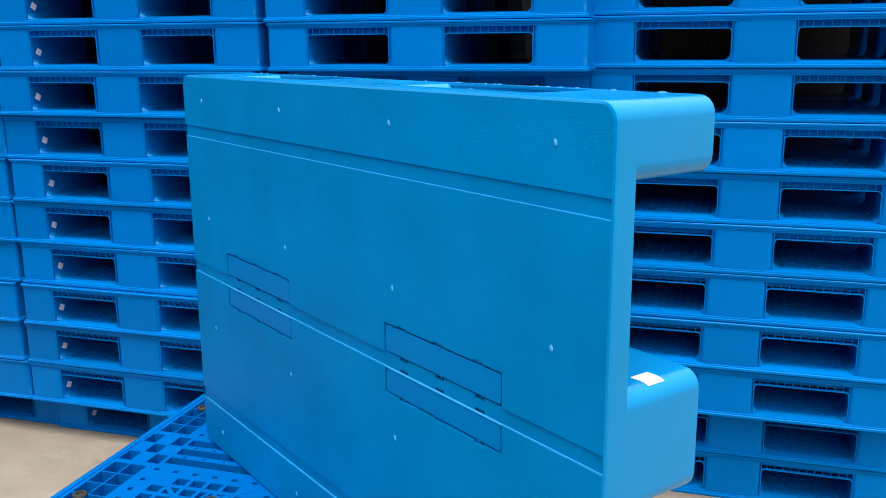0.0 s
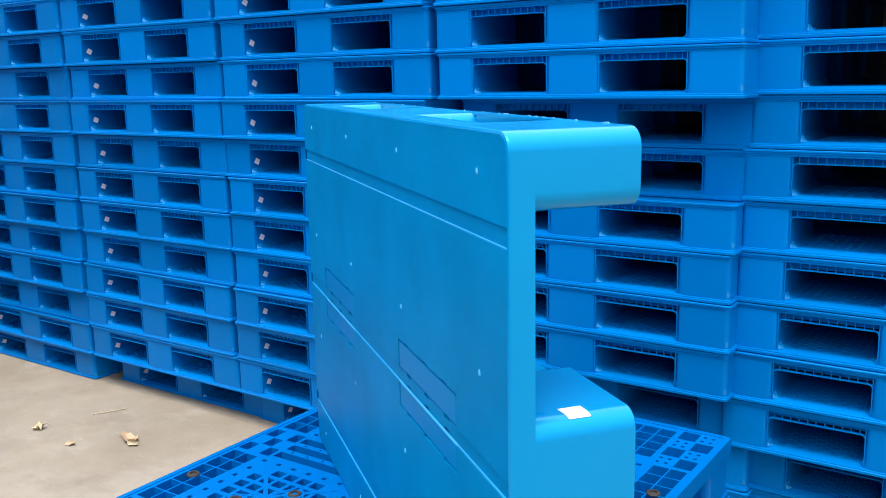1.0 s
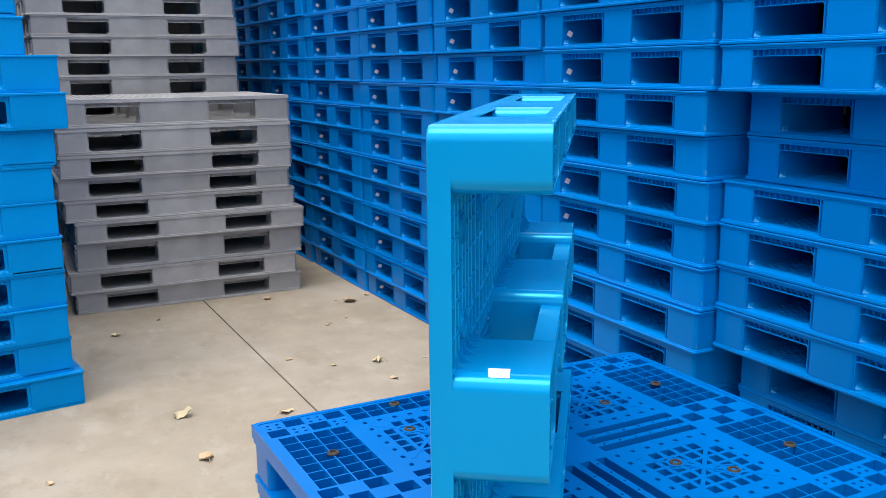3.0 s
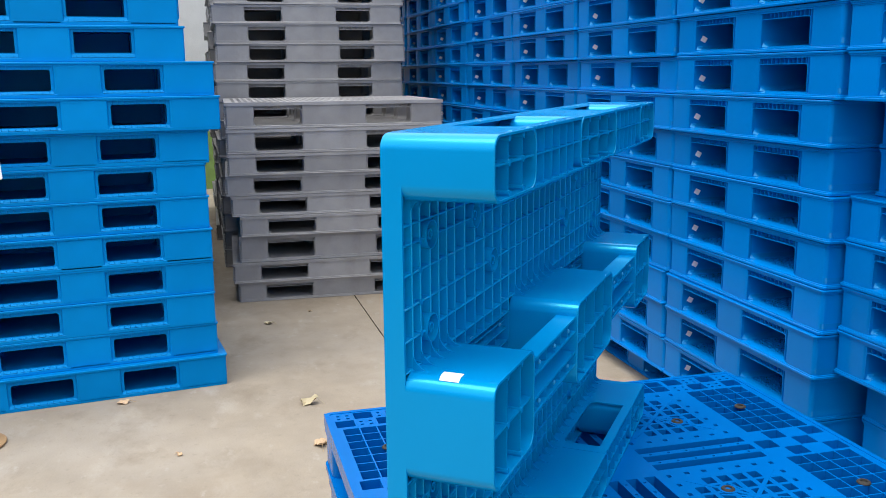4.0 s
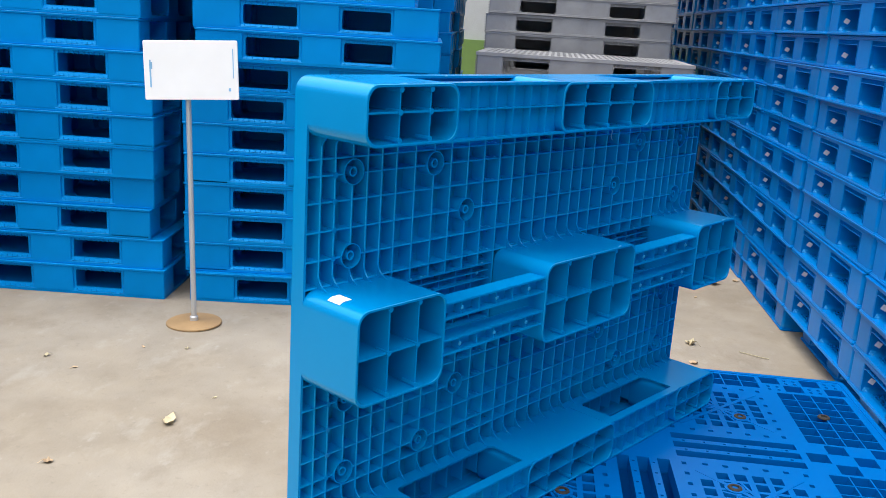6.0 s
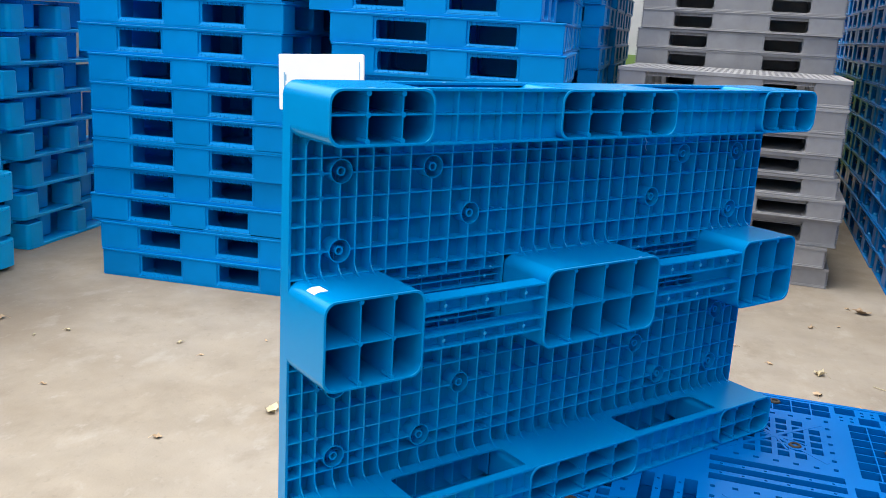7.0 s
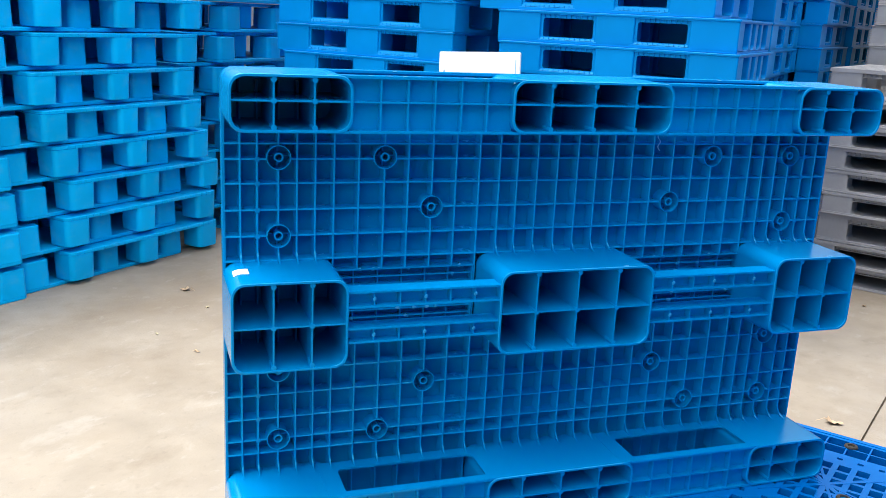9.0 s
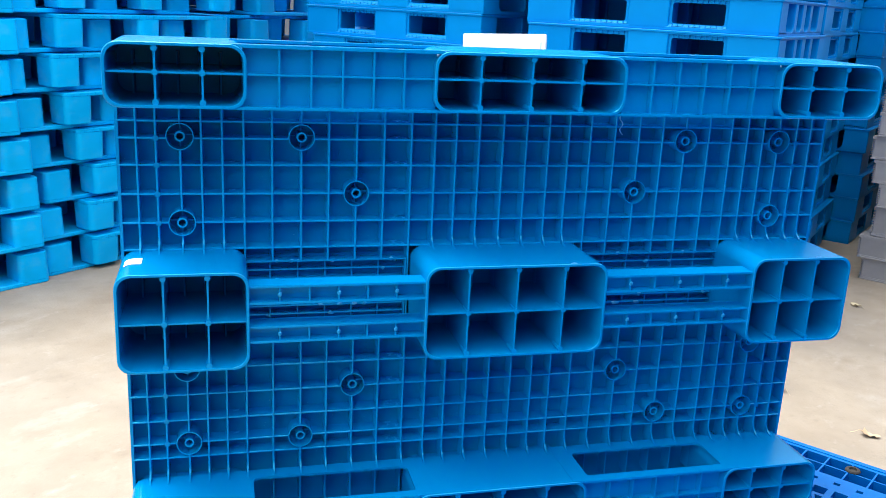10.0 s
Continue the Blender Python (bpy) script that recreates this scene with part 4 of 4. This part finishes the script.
    # a thread of torn flash under the upper runner
    bm = bmesh.new()
    loft(bm, [[(0.399 + 0.003 * math.sin(k * 1.3) + 0.0011 * math.cos(t), 0.034 + 0.0006 * k + 0.0011 * math.sin(t), 0.700 - 0.004 * k) for t in (0.0, 1.57, 3.14, 4.71)] for k in range(9)])
    part("flash_thread", bm, HERO_EDGE, p, "pale thread of torn plastic")
    # small white sticker on the top of the near middle foot
    bm = bmesh.new()
    top = [(1.170, 0.0), (1.184, 0.0), (1.190, 0.0011), (1.195, 0.0034)]
    loft(bm, [[(x, 0.074 + k * 0.001, 0.4793 - drop + e) for e in (0.0, 0.0006)] + [(x, 0.103 + k * 0.0005, 0.4793 - drop + e) for e in (0.0006, 0.0)] for k, (x, drop) in enumerate(top)])
    part("sticker", bm, PAPER, p, "small blank white paper sticker")
    return p


upright = upright_pallet()
upright.matrix_basis = pose(-1.061, 1.652, 0.5972, 0, 0, -36.87)


# ---- sign on a stand ----
def sign_stand():
    s = thing("sign_stand", "blank white notice board on a steel pole with rusted base", "sign")
    bm = bmesh.new()
    ring = lambda r, z, n=32: [(r * math.cos(2 * math.pi * k / n), r * math.sin(2 * math.pi * k / n), z) for k in range(n)]
    loft(bm, [ring(0.125, 0.0), ring(0.130, 0.003), ring(0.130, 0.009), ring(0.124, 0.013), ring(0.03, 0.016), ring(0.02, 0.018)])
    part("base_plate", bm, RUST, s, "round rusted iron base")
    bm = bmesh.new()
    loft(bm, [ring(0.0125, 0.012, 16), ring(0.0125, 1.20, 16)])
    loft(bm, [ring(0.020, 0.014, 16), ring(0.020, 0.035, 16), ring(0.0125, 0.04, 16)])
    part("pole", bm, STEEL, s, "straight steel tube")
    bm = bmesh.new()
    bar(bm, -0.206, -0.012, -0.130, 0.206, 0.004, 0.130, 0.006, "y", 0.002)
    board = part("board", bm, PAPER, s, "white board with faded blue tape marks")
    board.matrix_basis = pose(0.022, -0.022, 1.200, -4, -2, 0)
    for x, z, w, h in ((-0.178, -0.015, 0.007, 0.12), (-0.172, 0.02, 0.006, 0.03), (0.168, -0.085, 0.010, 0.014), (0.186, 0.03, 0.004, 0.13)):
        bm = bmesh.new()
        bar(bm, x - w / 2, -0.0135, z - h / 2, x + w / 2, -0.0121, z + h / 2, 0.002, "y")
        part("tape", bm, TAPE, board, "faded blue tape")
    return s


sign = sign_stand()
sign.matrix_basis = pose(-2.775, -0.268, 0, 0, -1, 100)


# ---- fallen leaves ----
def leaf(name, label, mat, size, seed):
    r = random.Random(seed)
    t = tagged(new(name), label, "leaf", "fallen leaves")
    bm = bmesh.new()
    n = 7
    curl = r.uniform(0.5, 1.3)
    mid, left, right = [], [], []
    for k in range(n + 1):
        u = k / n
        wide = size * 0.34 * math.sin(math.pi * min(1, 0.06 + u * 0.94)) ** 0.8 * (1 + r.uniform(-0.4, 0.35))
        x = (u - 0.5) * size
        z = 0.003 + curl * size * (u - 0.4) ** 2
        mid.append((x, r.uniform(-1, 1) * size * 0.05, z + r.uniform(0, 0.05) * size))
        left.append((x + r.uniform(-1, 1) * size * 0.06, wide, z + curl * wide * r.uniform(0.1, 1.1)))
        right.append((x + r.uniform(-1, 1) * size * 0.06, -wide, z + curl * wide * r.uniform(0.0, 1.0)))
    low = min(c[2] for c in mid + left + right)
    up = lambda pts, d: [bm.verts.new((a, b, c - low + 0.0005 + d)) for a, b, c in pts]
    for d in (0.0, 0.0008):
        rows = [up(right, d), up(mid, d), up(left, d)]
        for one, two in zip(rows, rows[1:]):
            for k in range(n):
                bm.faces.new((one[k], one[k + 1], two[k + 1], two[k]))
    part("blade", bm, mat, t)
    bm = bmesh.new()
    x0, z0 = mid[-1][0], mid[-1][2] - low
    loft(bm, [[(x0 + d, 0.0012 * math.cos(a), max(0.0014, z0 * (1 - k * 0.6)) + 0.0012 * math.sin(a)) for a in (0, 2.1, 4.2)] for k, d in enumerate((-0.004, size * 0.2, size * 0.4))])
    part("stem", bm, mat, t)
    return t


LEAVES = [(-3.15, 2.14, 0.060, 1), (-2.883, 2.113, 0.05, 0), (-2.876, 1.109, 0.080, 1), (-4.339, 2.455, 0.10, 0), (-4.668, 2.013, 0.07, 0), (-2.39, 1.10, 0.075, 0), (-2.70, 2.265, 0.085, 0), (-2.66, 2.25, 0.06, 1), (-2.707, 1.516, 0.07, 0), (-4.284, 1.03, 0.06, 1), (-1.727, 0.044, 0.075, 1), (-2.12, -1.643, 0.055, 0), (-1.354, -0.217, 0.035, 0), (-3.12, 0.292, 0.06, 0), (-4.0, 2.3, 0.03, 0), (-3.9, 2.15, 0.035, 0), (-3.4, 1.75, 0.035, 0), (-3.2, 1.92, 0.03, 0), (-4.45, 2.62, 0.05, 0), (-4.5, 1.3, 0.03, 0), (-2.45, 0.55, 0.03, 0), (-2.008, -1.341, 0.025, 1), (-2.125, -1.25, 0.028, 1), (-1.597, -1.211, 0.02, 1), (-1.571, -0.903, 0.025, 0), (-2.415, -0.361, 0.022, 0), (-2.443, -0.171, 0.020, 1), (-2.214, -0.699, 0.03, 1), (-1.691, 0.584, 0.028, 0), (-1.972, 0.127, 0.018, 1), (-4.407, 2.382, 0.03, 0), (-2.124, -0.527, 0.025, 0)]
for k, (x, y, size, pale) in enumerate(LEAVES):
    one = leaf("fallen_leaf", "curled pale yellow leaf lying on the concrete" if pale else "curled brown dry leaf lying on the concrete", LEAF_PALE if pale else LEAF, size, k)
    one.matrix_basis = pose(x, y, 0, 0, 0, rng.uniform(0, 360))


# ---- a dry straw on the ground ----
def straw():
    t = thing("straw", "thin bent dry grass straw lying on the concrete", "straw")
    bm = bmesh.new()
    path = [(-0.075, 0.004, 0.003), (-0.03, 0.0, 0.004), (0.02, -0.003, 0.005), (0.07, 0.004, 0.003)]
    loft(bm, [[(x, y + 0.0028 * math.cos(a), z + 0.0022 * math.sin(a)) for a in (0.0, 1.26, 2.51, 3.77, 5.03)] for x, y, z in path])
    part("stalk", bm, LEAF_PALE, t)
    return t


straw().matrix_basis = pose(-3.06, 2.43, 0, 0, 0, 62)
